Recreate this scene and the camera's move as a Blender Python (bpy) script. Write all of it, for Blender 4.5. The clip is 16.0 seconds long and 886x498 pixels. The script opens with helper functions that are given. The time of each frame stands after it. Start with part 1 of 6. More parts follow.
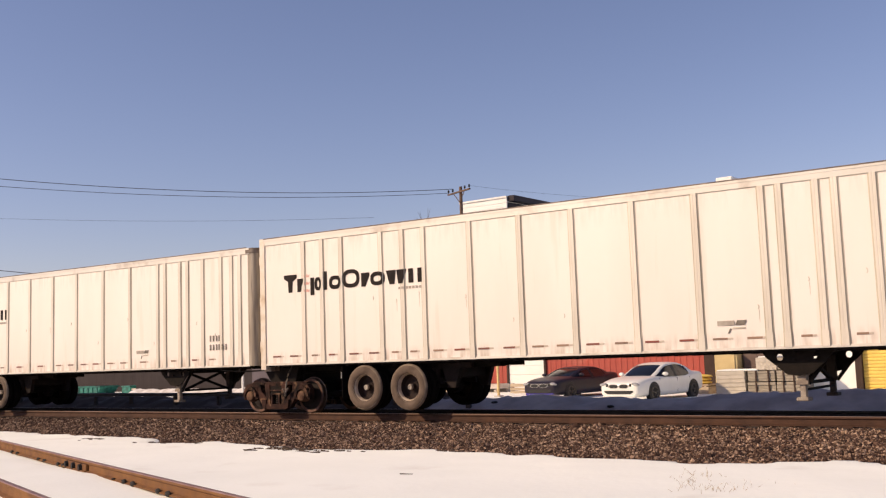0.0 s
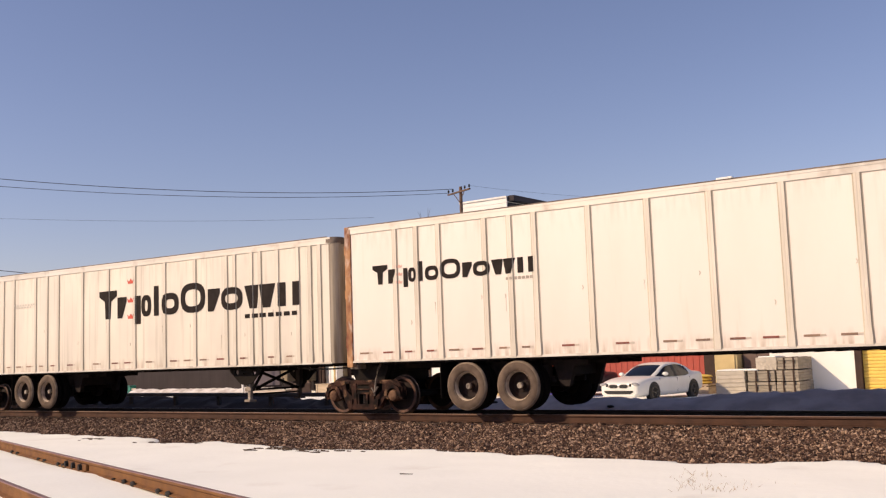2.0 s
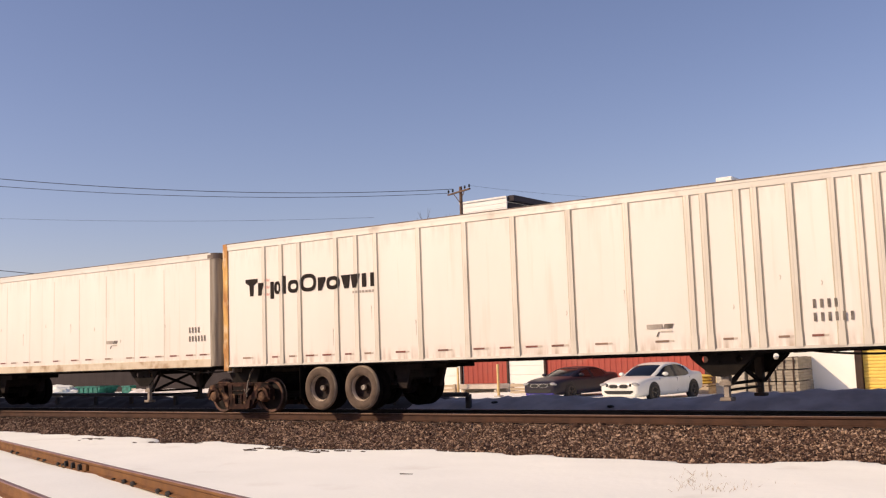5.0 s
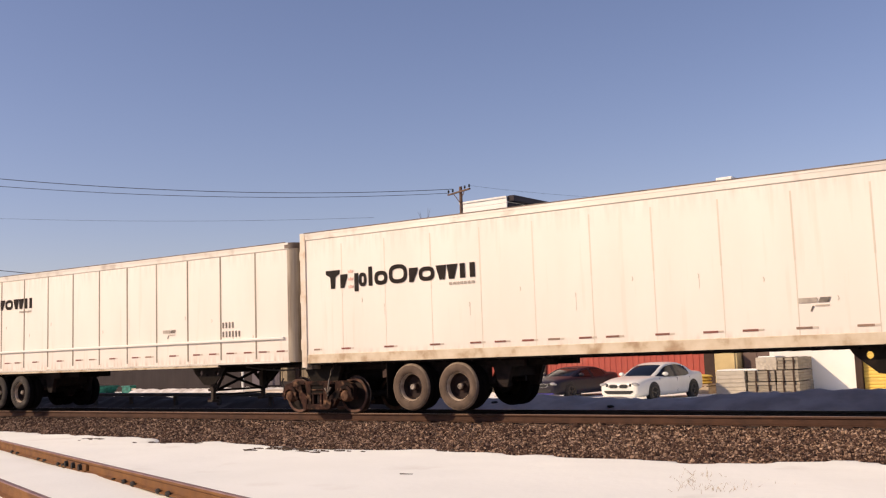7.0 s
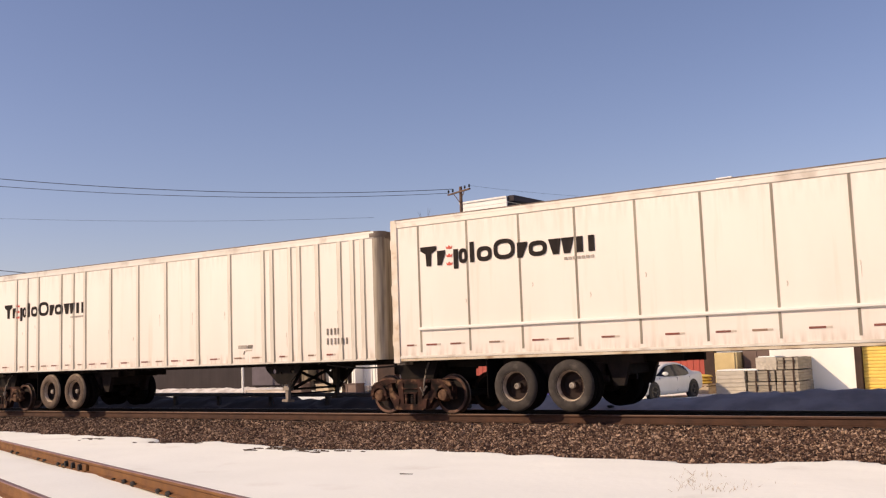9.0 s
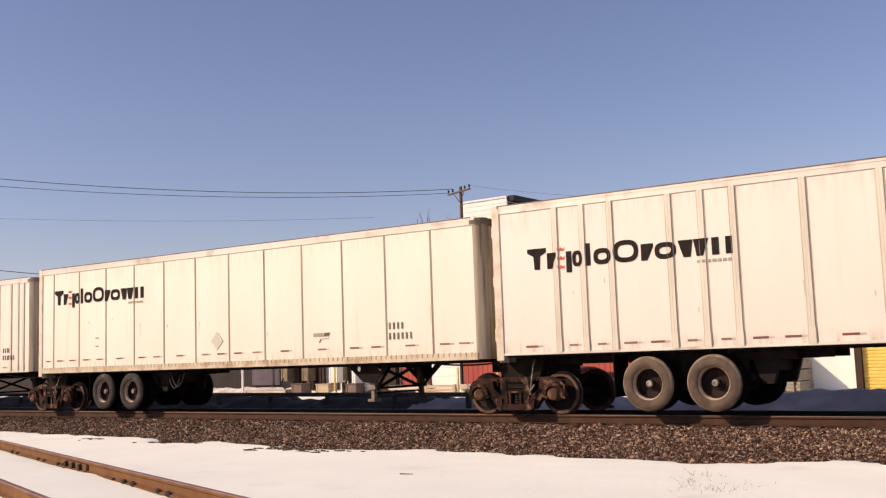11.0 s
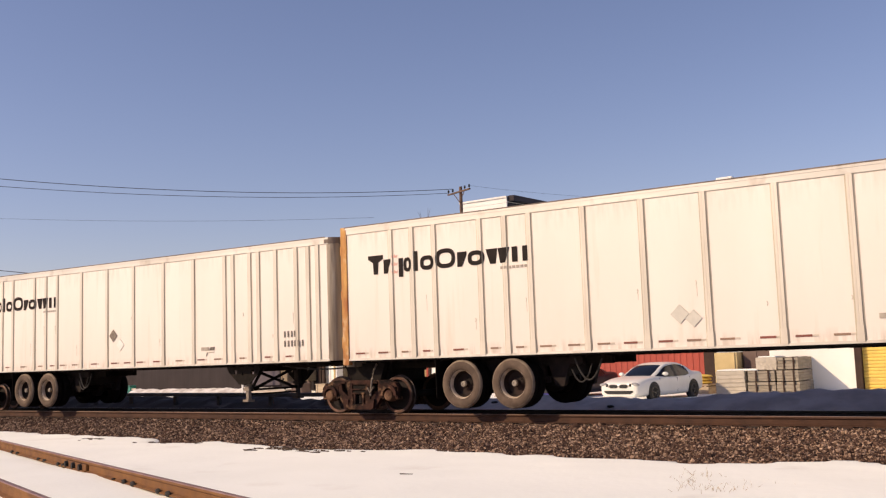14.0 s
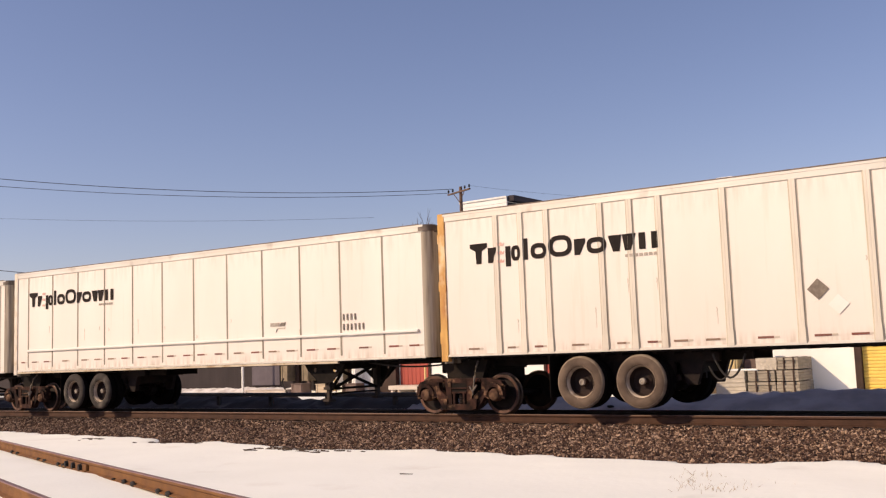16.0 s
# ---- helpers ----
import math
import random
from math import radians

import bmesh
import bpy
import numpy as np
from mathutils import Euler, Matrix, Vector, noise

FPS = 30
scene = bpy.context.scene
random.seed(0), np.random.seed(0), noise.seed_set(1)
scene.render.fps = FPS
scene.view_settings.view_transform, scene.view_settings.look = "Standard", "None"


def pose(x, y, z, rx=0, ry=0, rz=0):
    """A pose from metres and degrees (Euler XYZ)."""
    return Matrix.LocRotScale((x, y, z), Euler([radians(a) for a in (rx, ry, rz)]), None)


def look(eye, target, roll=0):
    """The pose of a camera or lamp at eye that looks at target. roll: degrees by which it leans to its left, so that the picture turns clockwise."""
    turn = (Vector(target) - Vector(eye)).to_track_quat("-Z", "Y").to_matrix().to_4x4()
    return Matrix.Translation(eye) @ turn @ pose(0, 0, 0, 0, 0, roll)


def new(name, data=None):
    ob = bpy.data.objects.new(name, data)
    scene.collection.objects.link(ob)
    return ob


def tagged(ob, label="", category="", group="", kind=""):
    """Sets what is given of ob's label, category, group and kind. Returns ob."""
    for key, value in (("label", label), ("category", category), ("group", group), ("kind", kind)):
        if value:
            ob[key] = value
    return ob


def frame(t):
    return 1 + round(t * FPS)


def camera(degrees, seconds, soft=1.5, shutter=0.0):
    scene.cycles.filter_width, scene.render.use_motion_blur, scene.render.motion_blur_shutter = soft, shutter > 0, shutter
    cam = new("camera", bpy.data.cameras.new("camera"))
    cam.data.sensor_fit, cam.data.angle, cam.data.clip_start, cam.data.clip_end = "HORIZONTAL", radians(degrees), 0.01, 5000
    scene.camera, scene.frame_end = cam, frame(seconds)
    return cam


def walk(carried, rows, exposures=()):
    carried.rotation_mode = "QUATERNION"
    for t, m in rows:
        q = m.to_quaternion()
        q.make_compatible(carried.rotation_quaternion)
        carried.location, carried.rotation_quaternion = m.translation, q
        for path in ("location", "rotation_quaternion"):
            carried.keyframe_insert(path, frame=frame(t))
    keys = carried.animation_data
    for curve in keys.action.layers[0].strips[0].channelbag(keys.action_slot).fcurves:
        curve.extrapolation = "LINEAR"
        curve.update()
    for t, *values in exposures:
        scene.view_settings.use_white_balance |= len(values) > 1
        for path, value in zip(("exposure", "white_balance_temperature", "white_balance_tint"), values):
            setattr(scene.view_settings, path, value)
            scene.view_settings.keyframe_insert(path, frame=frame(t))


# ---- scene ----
# ---- camera ----
cam = camera(47.75, 16.0, 1.25)
EYE = Vector((0.0, -17.154, 1.239))
YAW, PITCH, ROLL = 0.6362, 0.107, -2.017
AHEAD = Vector((-math.sin(YAW) * math.cos(PITCH), math.cos(YAW) * math.cos(PITCH), math.sin(PITCH)))
STAND = look(EYE, EYE + AHEAD, ROLL)
walk(cam, [(0.0, STAND), (16.0, STAND)], [(0.0, 0.0, 6750, 15), (16.0, 0.0, 6750, 15)])

# ---- world and sun ----
SUN_WAY = Vector((0.85, 1.0, -0.80)).normalized()
world = bpy.data.worlds.new("winter_sky")
scene.world = world
world.use_nodes = True
wn = world.node_tree.nodes
sky = wn.new("ShaderNodeTexSky")
sky.sky_type = "NISHITA"
sky.sun_disc = False
sky.sun_elevation = math.asin(-SUN_WAY.z)
sky.sun_rotation = math.atan2(-SUN_WAY.x, -SUN_WAY.y) % (2 * math.pi)
sky.altitude, sky.air_density, sky.dust_density, sky.ozone_density = 200, 1.0, 0.8, 3.5
wn["Background"].inputs[1].default_value = 0.123
haze = wn.new("ShaderNodeMix")
haze.data_type, haze.blend_type = "RGBA", "MULTIPLY"
haze.inputs[0].default_value = 1.0
haze.inputs[7].default_value = (1.178, 0.950, 0.968, 1)
world.node_tree.links.new(sky.outputs[0], haze.inputs[6])
world.node_tree.links.new(haze.outputs[2], wn["Background"].inputs[0])
sun_data = bpy.data.lights.new("sun", "SUN")
sun_data.energy, sun_data.angle, sun_data.color = 4.2, radians(0.5), (1.0, 0.80, 0.545)
sun = new("sun", sun_data)
sun.matrix_world = look((-20, -40, 30), Vector((-20, -40, 30)) + SUN_WAY)


# ---- materials ----
def mat(name, a, b=None, scale=3.0, rough=0.7, metal=0.0, bump=0.15, fine=30.0, stretch=(1, 1, 1), dirt=None, amount=0.0, dscale=1.2, dstretch=(1, 1, 1), spec=0.4, hem=None):
    """Two tones mixed by noise, a second stain tone, and fine relief."""
    m = bpy.data.materials.new(name)
    m.use_nodes = True
    n, l = m.node_tree.nodes, m.node_tree.links
    bs = n["Principled BSDF"]
    bs.inputs["Roughness"].default_value = rough
    bs.inputs["Metallic"].default_value = metal
    bs.inputs["Specular IOR Level"].default_value = spec
    tc, oi = n.new("ShaderNodeTexCoord"), n.new("ShaderNodeObjectInfo")
    off = n.new("ShaderNodeVectorMath")
    off.operation = "MULTIPLY_ADD"
    comb = n.new("ShaderNodeCombineXYZ")
    for i in range(3):
        l.new(oi.outputs["Random"], comb.inputs[i])
    l.new(comb.outputs[0], off.inputs[0])
    off.inputs[1].default_value = (37.0, 21.0, 13.0)
    l.new(tc.outputs["Object"], off.inputs[2])

    def noise_at(sc, st, detail):
        mp = n.new("ShaderNodeMapping")
        mp.inputs["Scale"].default_value = st
        l.new(off.outputs[0], mp.inputs[0])
        t = n.new("ShaderNodeTexNoise")
        t.inputs["Scale"].default_value = sc
        t.inputs["Detail"].default_value = detail
        l.new(mp.outputs[0], t.inputs["Vector"])
        return t
    t1 = noise_at(scale, stretch, 5)
    mix = n.new("ShaderNodeMix")
    mix.data_type = "RGBA"
    b = b or tuple(c * 0.8 for c in a)
    mix.inputs[6].default_value, mix.inputs[7].default_value = (*a, 1), (*b, 1)
    ramp = n.new("ShaderNodeMapRange")
    ramp.inputs[1].default_value, ramp.inputs[2].default_value = 0.35, 0.65
    l.new(t1.outputs[0], ramp.inputs[0])
    l.new(ramp.outputs[0], mix.inputs[0])
    out = mix.outputs[2]
    if dirt:
        t2 = noise_at(dscale, dstretch, 6)
        r2 = n.new("ShaderNodeMapRange")
        r2.inputs[1].default_value, r2.inputs[2].default_value = 0.62 - 0.25 * amount, 0.82 - 0.2 * amount
        r2.inputs[4].default_value = min(1.0, 0.35 + amount)
        l.new(t2.outputs[0], r2.inputs[0])
        mx2 = n.new("ShaderNodeMix")
        mx2.data_type = "RGBA"
        mx2.inputs[7].default_value = (*dirt, 1)
        l.new(out, mx2.inputs[6])
        l.new(r2.outputs[0], mx2.inputs[0])
        out = mx2.outputs[2]
    if hem:
        # grime thrown up along the lower edge and runs below the upper edge
        sep = n.new("ShaderNodeSeparateXYZ")
        l.new(tc.outputs["Object"], sep.inputs[0])
        t4 = noise_at(3.0, (3.0, 1, 0.5), 6)
        for z0, z1, part_of in ((1.52, 1.16, 0.85), (3.55, 4.12, 0.30)):
            r4 = n.new("ShaderNodeMapRange")
            r4.inputs[1].default_value, r4.inputs[2].default_value = z0, z1
            l.new(sep.outputs[2], r4.inputs[0])
            mu = n.new("ShaderNodeMath")
            mu.operation = "MULTIPLY"
            l.new(r4.outputs[0], mu.inputs[0])
            r5 = n.new("ShaderNodeMapRange")
            r5.inputs[1].default_value, r5.inputs[2].default_value, r5.inputs[4].default_value = 0.42, 0.72, part_of
            l.new(t4.outputs[0], r5.inputs[0])
            l.new(r5.outputs[0], mu.inputs[1])
            mx = n.new("ShaderNodeMix")
            mx.data_type = "RGBA"
            mx.inputs[7].default_value = (*hem, 1)
            l.new(out, mx.inputs[6])
            l.new(mu.outputs[0], mx.inputs[0])
            out = mx.outputs[2]
    l.new(out, bs.inputs["Base Color"])
    if bump:
        t3 = noise_at(fine, (1, 1, 1), 4)
        bp = n.new("ShaderNodeBump")
        bp.inputs["Strength"].default_value = bump
        bp.inputs["Distance"].default_value = 0.02
        l.new(t3.outputs[0], bp.inputs["Height"])
        l.new(bp.outputs[0], bs.inputs["Normal"])
    return m


def stone_mat(name, dark, mid, pale):
    """Each loose stone takes its own tone."""
    m = mat(name, mid, dark, 40, 0.9, bump=0.3, fine=60)
    n, l = m.node_tree.nodes, m.node_tree.links
    geo = n.new("ShaderNodeNewGeometry")
    cr = n.new("ShaderNodeValToRGB")
    cr.color_ramp.elements[0].color, cr.color_ramp.elements[1].color = (*dark, 1), (*pale, 1)
    e = cr.color_ramp.elements.new(0.6)
    e.color = (*mid, 1)
    l.new(geo.outputs["Random Per Island"], cr.inputs[0])
    l.new(cr.outputs[0], n["Principled BSDF"].inputs["Base Color"])
    return m


def glass_mat(name, tint, rough=0.05):
    m = mat(name, tint, tint, 2, rough, bump=0, spec=0.25)
    m.node_tree.nodes["Principled BSDF"].inputs["Coat Weight"].default_value = 0.12
    return m


SNOW = mat("snow", (0.935, 0.95, 0.895), (0.90, 0.915, 0.86), 0.7, 0.85, bump=0.25, fine=9, dirt=(0.52, 0.46, 0.40), amount=0.05, dscale=0.9)
BED = mat("ballast_bed", (0.076, 0.040, 0.028), (0.043, 0.023, 0.017), 14, 0.95, bump=1.0, fine=28)
STONE = stone_mat("ballast_stone", (0.016, 0.007, 0.005), (0.104, 0.053, 0.033), (0.48, 0.330, 0.228))
RAIL = mat("rusty_rail", (0.082, 0.036, 0.019), (0.050, 0.022, 0.012), 4, 0.8, 0.1, bump=0.3, fine=60, dirt=(0.06, 0.03, 0.02), amount=0.3)
RAILHEAD = mat("worn_railhead", (0.30, 0.20, 0.155), (0.20, 0.13, 0.10), 3, 0.42, 0.6, bump=0.05, stretch=(0.2, 1, 1))
SIDERAIL = mat("siding_rail_rust", (0.20, 0.090, 0.026), (0.125, 0.052, 0.017), 3, 0.85, 0.0, bump=0.3, fine=50, dirt=(0.10, 0.045, 0.025), amount=0.35)
SIDEHEAD = mat("siding_railhead", (0.28, 0.17, 0.15), (0.20, 0.11, 0.10), 3, 0.55, 0.3, bump=0.1)
TIE = mat("creosote_tie", (0.075, 0.05, 0.035), (0.04, 0.028, 0.02), 6, 0.95, bump=0.5, stretch=(6, 0.6, 6))
# Both bank tones hold the train's shade in their colour, besides some dirt.
SHADEDSNOW = mat("ploughed_dirty_snow", (0.30, 0.272, 0.268), (0.20, 0.178, 0.178), 1.1, 0.9, bump=0.5, fine=6, dirt=(0.14, 0.12, 0.11), amount=0.12, dscale=2.5)
SHADEDEARTH = mat("frozen_dark_earth", (0.030, 0.019, 0.015), (0.014, 0.009, 0.007), 1.3, 0.95, bump=0.5, fine=8, dirt=(0.24, 0.21, 0.22), amount=0.15, dscale=1.2, dstretch=(0.5, 1, 1))
DRIFT = mat("old_drift_snow", (0.80, 0.78, 0.77), (0.50, 0.46, 0.44), 1.6, 0.9, bump=0.4, fine=7, dirt=(0.25, 0.2, 0.17), amount=0.15, dscale=2.0)
BLACK = mat("black_iron", (0.022, 0.018, 0.016), (0.012, 0.011, 0.010), 8, 0.8, 0.2, bump=0.2)
UNDER = mat("dirty_underframe", (0.016, 0.012, 0.010), (0.009, 0.007, 0.006), 5, 0.9, 0.1, bump=0.3, dirt=(0.06, 0.04, 0.026), amount=0.15, spec=0.2)
BOGIE = mat("rusty_cast_steel", (0.056, 0.025, 0.018), (0.006, 0.0035, 0.003), 4.2, 0.9, 0.0, bump=0.5, fine=40, dirt=(0.44, 0.255, 0.15), amount=0.26, dscale=5, spec=0.2)
BEARING = mat("tan_dusted_bearing", (0.20, 0.115, 0.070), (0.05, 0.023, 0.016), 5.5, 0.9, bump=0.4, fine=40, dirt=(0.02, 0.010, 0.008), amount=0.3, dscale=6, spec=0.2)
GREASE = mat("oily_black_steel", (0.020, 0.012, 0.011), (0.010, 0.007, 0.007), 6, 0.75, 0.1, bump=0.3, spec=0.25)
PIPE = mat("scuffed_grey_pipe", (0.24, 0.20, 0.165), (0.08, 0.062, 0.05), 6, 0.7, 0.2, bump=0.2)
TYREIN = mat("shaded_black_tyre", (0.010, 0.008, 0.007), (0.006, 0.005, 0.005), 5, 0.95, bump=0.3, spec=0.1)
FASCIA = mat("violet_grey_fascia", (0.105, 0.085, 0.10), (0.08, 0.065, 0.078), 2, 0.7, bump=0.1)
OLIVE = mat("olive_tan_board", (0.26, 0.205, 0.135), (0.18, 0.14, 0.09), 3, 0.8, bump=0.15)
LEGDARK = mat("dark_landing_leg", (0.05, 0.036, 0.028), (0.03, 0.022, 0.018), 4, 0.8, 0.1, bump=0.2)
WHEEL = mat("rail_wheel_steel", (0.020, 0.009, 0.007), (0.007, 0.004, 0.003), 4, 0.85, 0.0, bump=0.3, dirt=(0.010, 0.006, 0.005), amount=0.6, dscale=3)
WHEELRIM = mat("rubbed_wheel_rim", (0.15, 0.072, 0.046), (0.05, 0.022, 0.016), 5, 0.7, 0.1, bump=0.2, dirt=(0.03, 0.018, 0.012), amount=0.3, dscale=4)
TREAD = mat("worn_tread", (0.10, 0.07, 0.055), (0.06, 0.04, 0.032), 8, 0.5, 0.5, bump=0.03)
SHOULDER = mat("dusty_tyre_shoulder", (0.30, 0.235, 0.17), (0.17, 0.125, 0.092), 5, 0.95, bump=0.4, fine=50, dirt=(0.08, 0.055, 0.042), amount=0.25, dscale=4)
TYRE = mat("dusty_tyre", (0.150, 0.108, 0.080), (0.088, 0.061, 0.045), 4, 0.95, bump=0.4, fine=50, dirt=(0.06, 0.044, 0.034), amount=0.18, dscale=3)
TYREDARK = mat("dark_tyre", (0.055, 0.046, 0.040), (0.032, 0.027, 0.024), 5, 0.93, bump=0.4, fine=50, dirt=(0.22, 0.19, 0.16), amount=0.2, dscale=3)
RIM = mat("dirty_wheel_rim", (0.60, 0.49, 0.37), (0.38, 0.285, 0.205), 6, 0.8, bump=0.2, dirt=(0.05, 0.030, 0.022), amount=0.30, dscale=5)
DISC = mat("greasy_wheel_disc", (0.026, 0.011, 0.008), (0.010, 0.005, 0.004), 4, 0.85, bump=0.2)
HUB = mat("worn_hub_steel", (0.42, 0.37, 0.31), (0.17, 0.14, 0.115), 9, 0.6, 0.2, bump=0.2)
PAINT = mat("weathered_white_paint", (0.80, 0.735, 0.668), (0.755, 0.687, 0.618), 0.9, 0.5, bump=0.08, fine=3, stretch=(1, 1, 0.25), dirt=(0.60, 0.51, 0.40), amount=0.10, dscale=2.2, dstretch=(2.2, 1, 0.16), hem=(0.36, 0.255, 0.165))
PAINTOLD = mat("chalky_white_paint", (0.76, 0.705, 0.608), (0.655, 0.607, 0.533), 0.55, 0.6, bump=0.1, fine=3, stretch=(1.6, 1, 0.7), dirt=(0.45, 0.41, 0.34), amount=0.32, dscale=2.4, dstretch=(3.4, 1, 0.12), hem=(0.36, 0.24, 0.155))
RIBMAT = mat("rib_paint", (0.70, 0.645, 0.555), (0.58, 0.53, 0.45), 2.0, 0.5, 0.1, bump=0.08, stretch=(1, 1, 0.2), dirt=(0.48, 0.40, 0.32), amount=0.2, dscale=4, dstretch=(1, 1, 0.15))
FAINT = mat("faint_seam_paint", (0.68, 0.62, 0.53), (0.58, 0.52, 0.43), 2.0, 0.5, bump=0.05, stretch=(1, 1, 0.2))
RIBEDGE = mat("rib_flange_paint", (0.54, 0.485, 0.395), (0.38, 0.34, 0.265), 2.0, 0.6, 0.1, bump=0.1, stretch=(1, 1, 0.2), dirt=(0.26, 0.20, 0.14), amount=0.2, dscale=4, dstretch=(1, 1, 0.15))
BELT = mat("clean_white_rail", (0.80, 0.775, 0.72), (0.76, 0.73, 0.67), 2, 0.4, bump=0.05)
CREAMPAINT = mat("cream_white_paint", (0.81, 0.757, 0.663), (0.77, 0.71, 0.61), 0.9, 0.5, bump=0.06, fine=3, stretch=(1, 1, 0.25), dirt=(0.62, 0.51, 0.37), amount=0.10, dscale=2.0, dstretch=(1.8, 1, 0.2), hem=(0.46, 0.31, 0.17))
SEAM = mat("grey_panel_seam", (0.33, 0.295, 0.235), (0.21, 0.18, 0.14), 3, 0.6, 0.2, bump=0.1, stretch=(1, 1, 0.2))
TOPRAIL = mat("aluminium_top_rail", (0.69, 0.655, 0.59), (0.59, 0.55, 0.48), 1.2, 0.45, 0.25, bump=0.1, stretch=(0.4, 1, 1), dirt=(0.27, 0.20, 0.145), amount=0.26, dscale=2)
BOTRAIL = mat("grimy_bottom_rail", (0.64, 0.56, 0.44), (0.52, 0.42, 0.29), 3, 0.65, 0.1, bump=0.2, dirt=(0.28, 0.16, 0.09), amount=0.4, dscale=3)
CORNER = mat("weathered_corner_metal", (0.42, 0.36, 0.285), (0.23, 0.185, 0.14), 3, 0.6, 0.1, bump=0.15, stretch=(3, 3, 0.12), dirt=(0.09, 0.06, 0.042), amount=0.46, dscale=3.5, dstretch=(2.5, 2.5, 0.2))
NOSE = mat("sooty_front_rail", (0.20, 0.155, 0.125), (0.10, 0.075, 0.06), 3, 0.6, 0.2, bump=0.2, dirt=(0.42, 0.36, 0.29), amount=0.2, dscale=5)
RUST = mat("rusty_rear_frame", (0.70, 0.42, 0.135), (0.34, 0.125, 0.045), 2.6, 0.85, bump=0.35, fine=40, stretch=(1, 1, 0.4), dirt=(0.80, 0.66, 0.44), amount=0.36, dscale=5, dstretch=(1, 1, 0.6))
RUSTBROWN = mat("brown_rusted_frame", (0.50, 0.27, 0.13), (0.20, 0.075, 0.04), 3.5, 0.85, bump=0.35, fine=40, stretch=(1, 1, 0.6), dirt=(0.74, 0.62, 0.52), amount=0.50, dscale=5, dstretch=(1, 1, 0.6))
REARWHITE = mat("rear_frame_paint", (0.70, 0.63, 0.54), (0.62, 0.52, 0.40), 4, 0.6, bump=0.2, dirt=(0.38, 0.20, 0.10), amount=0.16, dscale=4)
ROOF = mat("trailer_roof_sheet", (0.62, 0.60, 0.57), (0.52, 0.49, 0.46), 1, 0.45, 0.3, bump=0.1)
INK = mat("charcoal_marking", (0.018, 0.014, 0.013), (0.028, 0.022, 0.020), 6, 0.8, bump=0, spec=0.1)
MARKGREY = mat("grey_painted_marking", (0.11, 0.095, 0.08), (0.22, 0.19, 0.16), 9, 0.7, bump=0, spec=0.2)
FADED = mat("faded_marking", (0.30, 0.26, 0.22), (0.42, 0.37, 0.31), 9, 0.6, bump=0)
PLACARD = mat("dark_grey_placard", (0.15, 0.12, 0.095), (0.23, 0.19, 0.15), 12, 0.7, bump=0.1)
SCUFF = mat("scuff_mark", (0.58, 0.52, 0.44), (0.44, 0.375, 0.30), 3, 0.7, bump=0)
PALEMARK = mat("pale_marking", (0.54, 0.52, 0.46), (0.60, 0.575, 0.51), 9, 0.6, bump=0)
CROWNRED = mat("red_marking", (0.62, 0.085, 0.05), (0.52, 0.08, 0.05), 6, 0.6, bump=0)
FADEDRED = mat("faded_red_marking", (0.62, 0.33, 0.27), (0.66, 0.42, 0.35), 6, 0.6, bump=0)
MARKER = mat("reflector_tape", (0.22, 0.055, 0.040), (0.16, 0.075, 0.055), 1.5, 0.5, bump=0)
TAPEPALE = mat("pale_reflector_tape", (0.60, 0.53, 0.45), (0.50, 0.42, 0.34), 3, 0.5, bump=0)
MARKERDARK = mat("dirty_reflector_tape", (0.20, 0.13, 0.095), (0.30, 0.19, 0.13), 1.5, 0.6, bump=0)
LEGGREY = mat("grey_landing_leg", (0.34, 0.29, 0.24), (0.20, 0.155, 0.12), 4, 0.7, 0.1, bump=0.2, dirt=(0.09, 0.05, 0.035), amount=0.2)
HOSE = mat("rubber_hose", (0.03, 0.026, 0.024), None, 5, 0.7, bump=0.1)
REDWALL = mat("red_corrugated_steel", (0.40, 0.075, 0.05), (0.33, 0.06, 0.042), 0.8, 0.6, bump=0.05, stretch=(1, 1, 0.2), dirt=(0.30, 0.12, 0.09), amount=0.1)
WHITEWALL = mat("white_painted_wall", (0.86, 0.845, 0.80), (0.82, 0.80, 0.75), 0.7, 0.7, bump=0.1, fine=8)
DOCK = mat("pale_dock_concrete", (0.60, 0.53, 0.46), (0.50, 0.43, 0.37), 2, 0.9, bump=0.3)
BROWN = mat("brown_steel_post", (0.050, 0.026, 0.018), (0.034, 0.018, 0.013), 3, 0.8, bump=0.15)
YELLOW = mat("yellow_paint", (0.80, 0.57, 0.13), (0.72, 0.50, 0.11), 3, 0.6, bump=0.1, dirt=(0.40, 0.28, 0.12), amount=0.15)
BOLLARD = mat("faded_yellow_paint", (0.72, 0.52, 0.22), (0.62, 0.44, 0.20), 3, 0.7, bump=0.1, dirt=(0.42, 0.30, 0.18), amount=0.25)
TAN = mat("tan_boards", (0.52, 0.42, 0.30), (0.42, 0.33, 0.23), 3, 0.8, bump=0.2, stretch=(0.3, 1, 4))
PALEBLOCK = mat("pale_wrapped_block", (0.53, 0.475, 0.395), (0.44, 0.39, 0.32), 3, 0.75, bump=0.2)
CREAM = mat("cream_carton", (0.62, 0.50, 0.26), (0.55, 0.43, 0.22), 2, 0.8, bump=0.1)
CABINET = mat("grey_brown_cabinet", (0.17, 0.115, 0.095), (0.13, 0.085, 0.07), 2, 0.6, bump=0.05)
GREYBLOCK = mat("grey_concrete_block", (0.34, 0.295, 0.235), (0.25, 0.215, 0.17), 3, 0.85, bump=0.25)
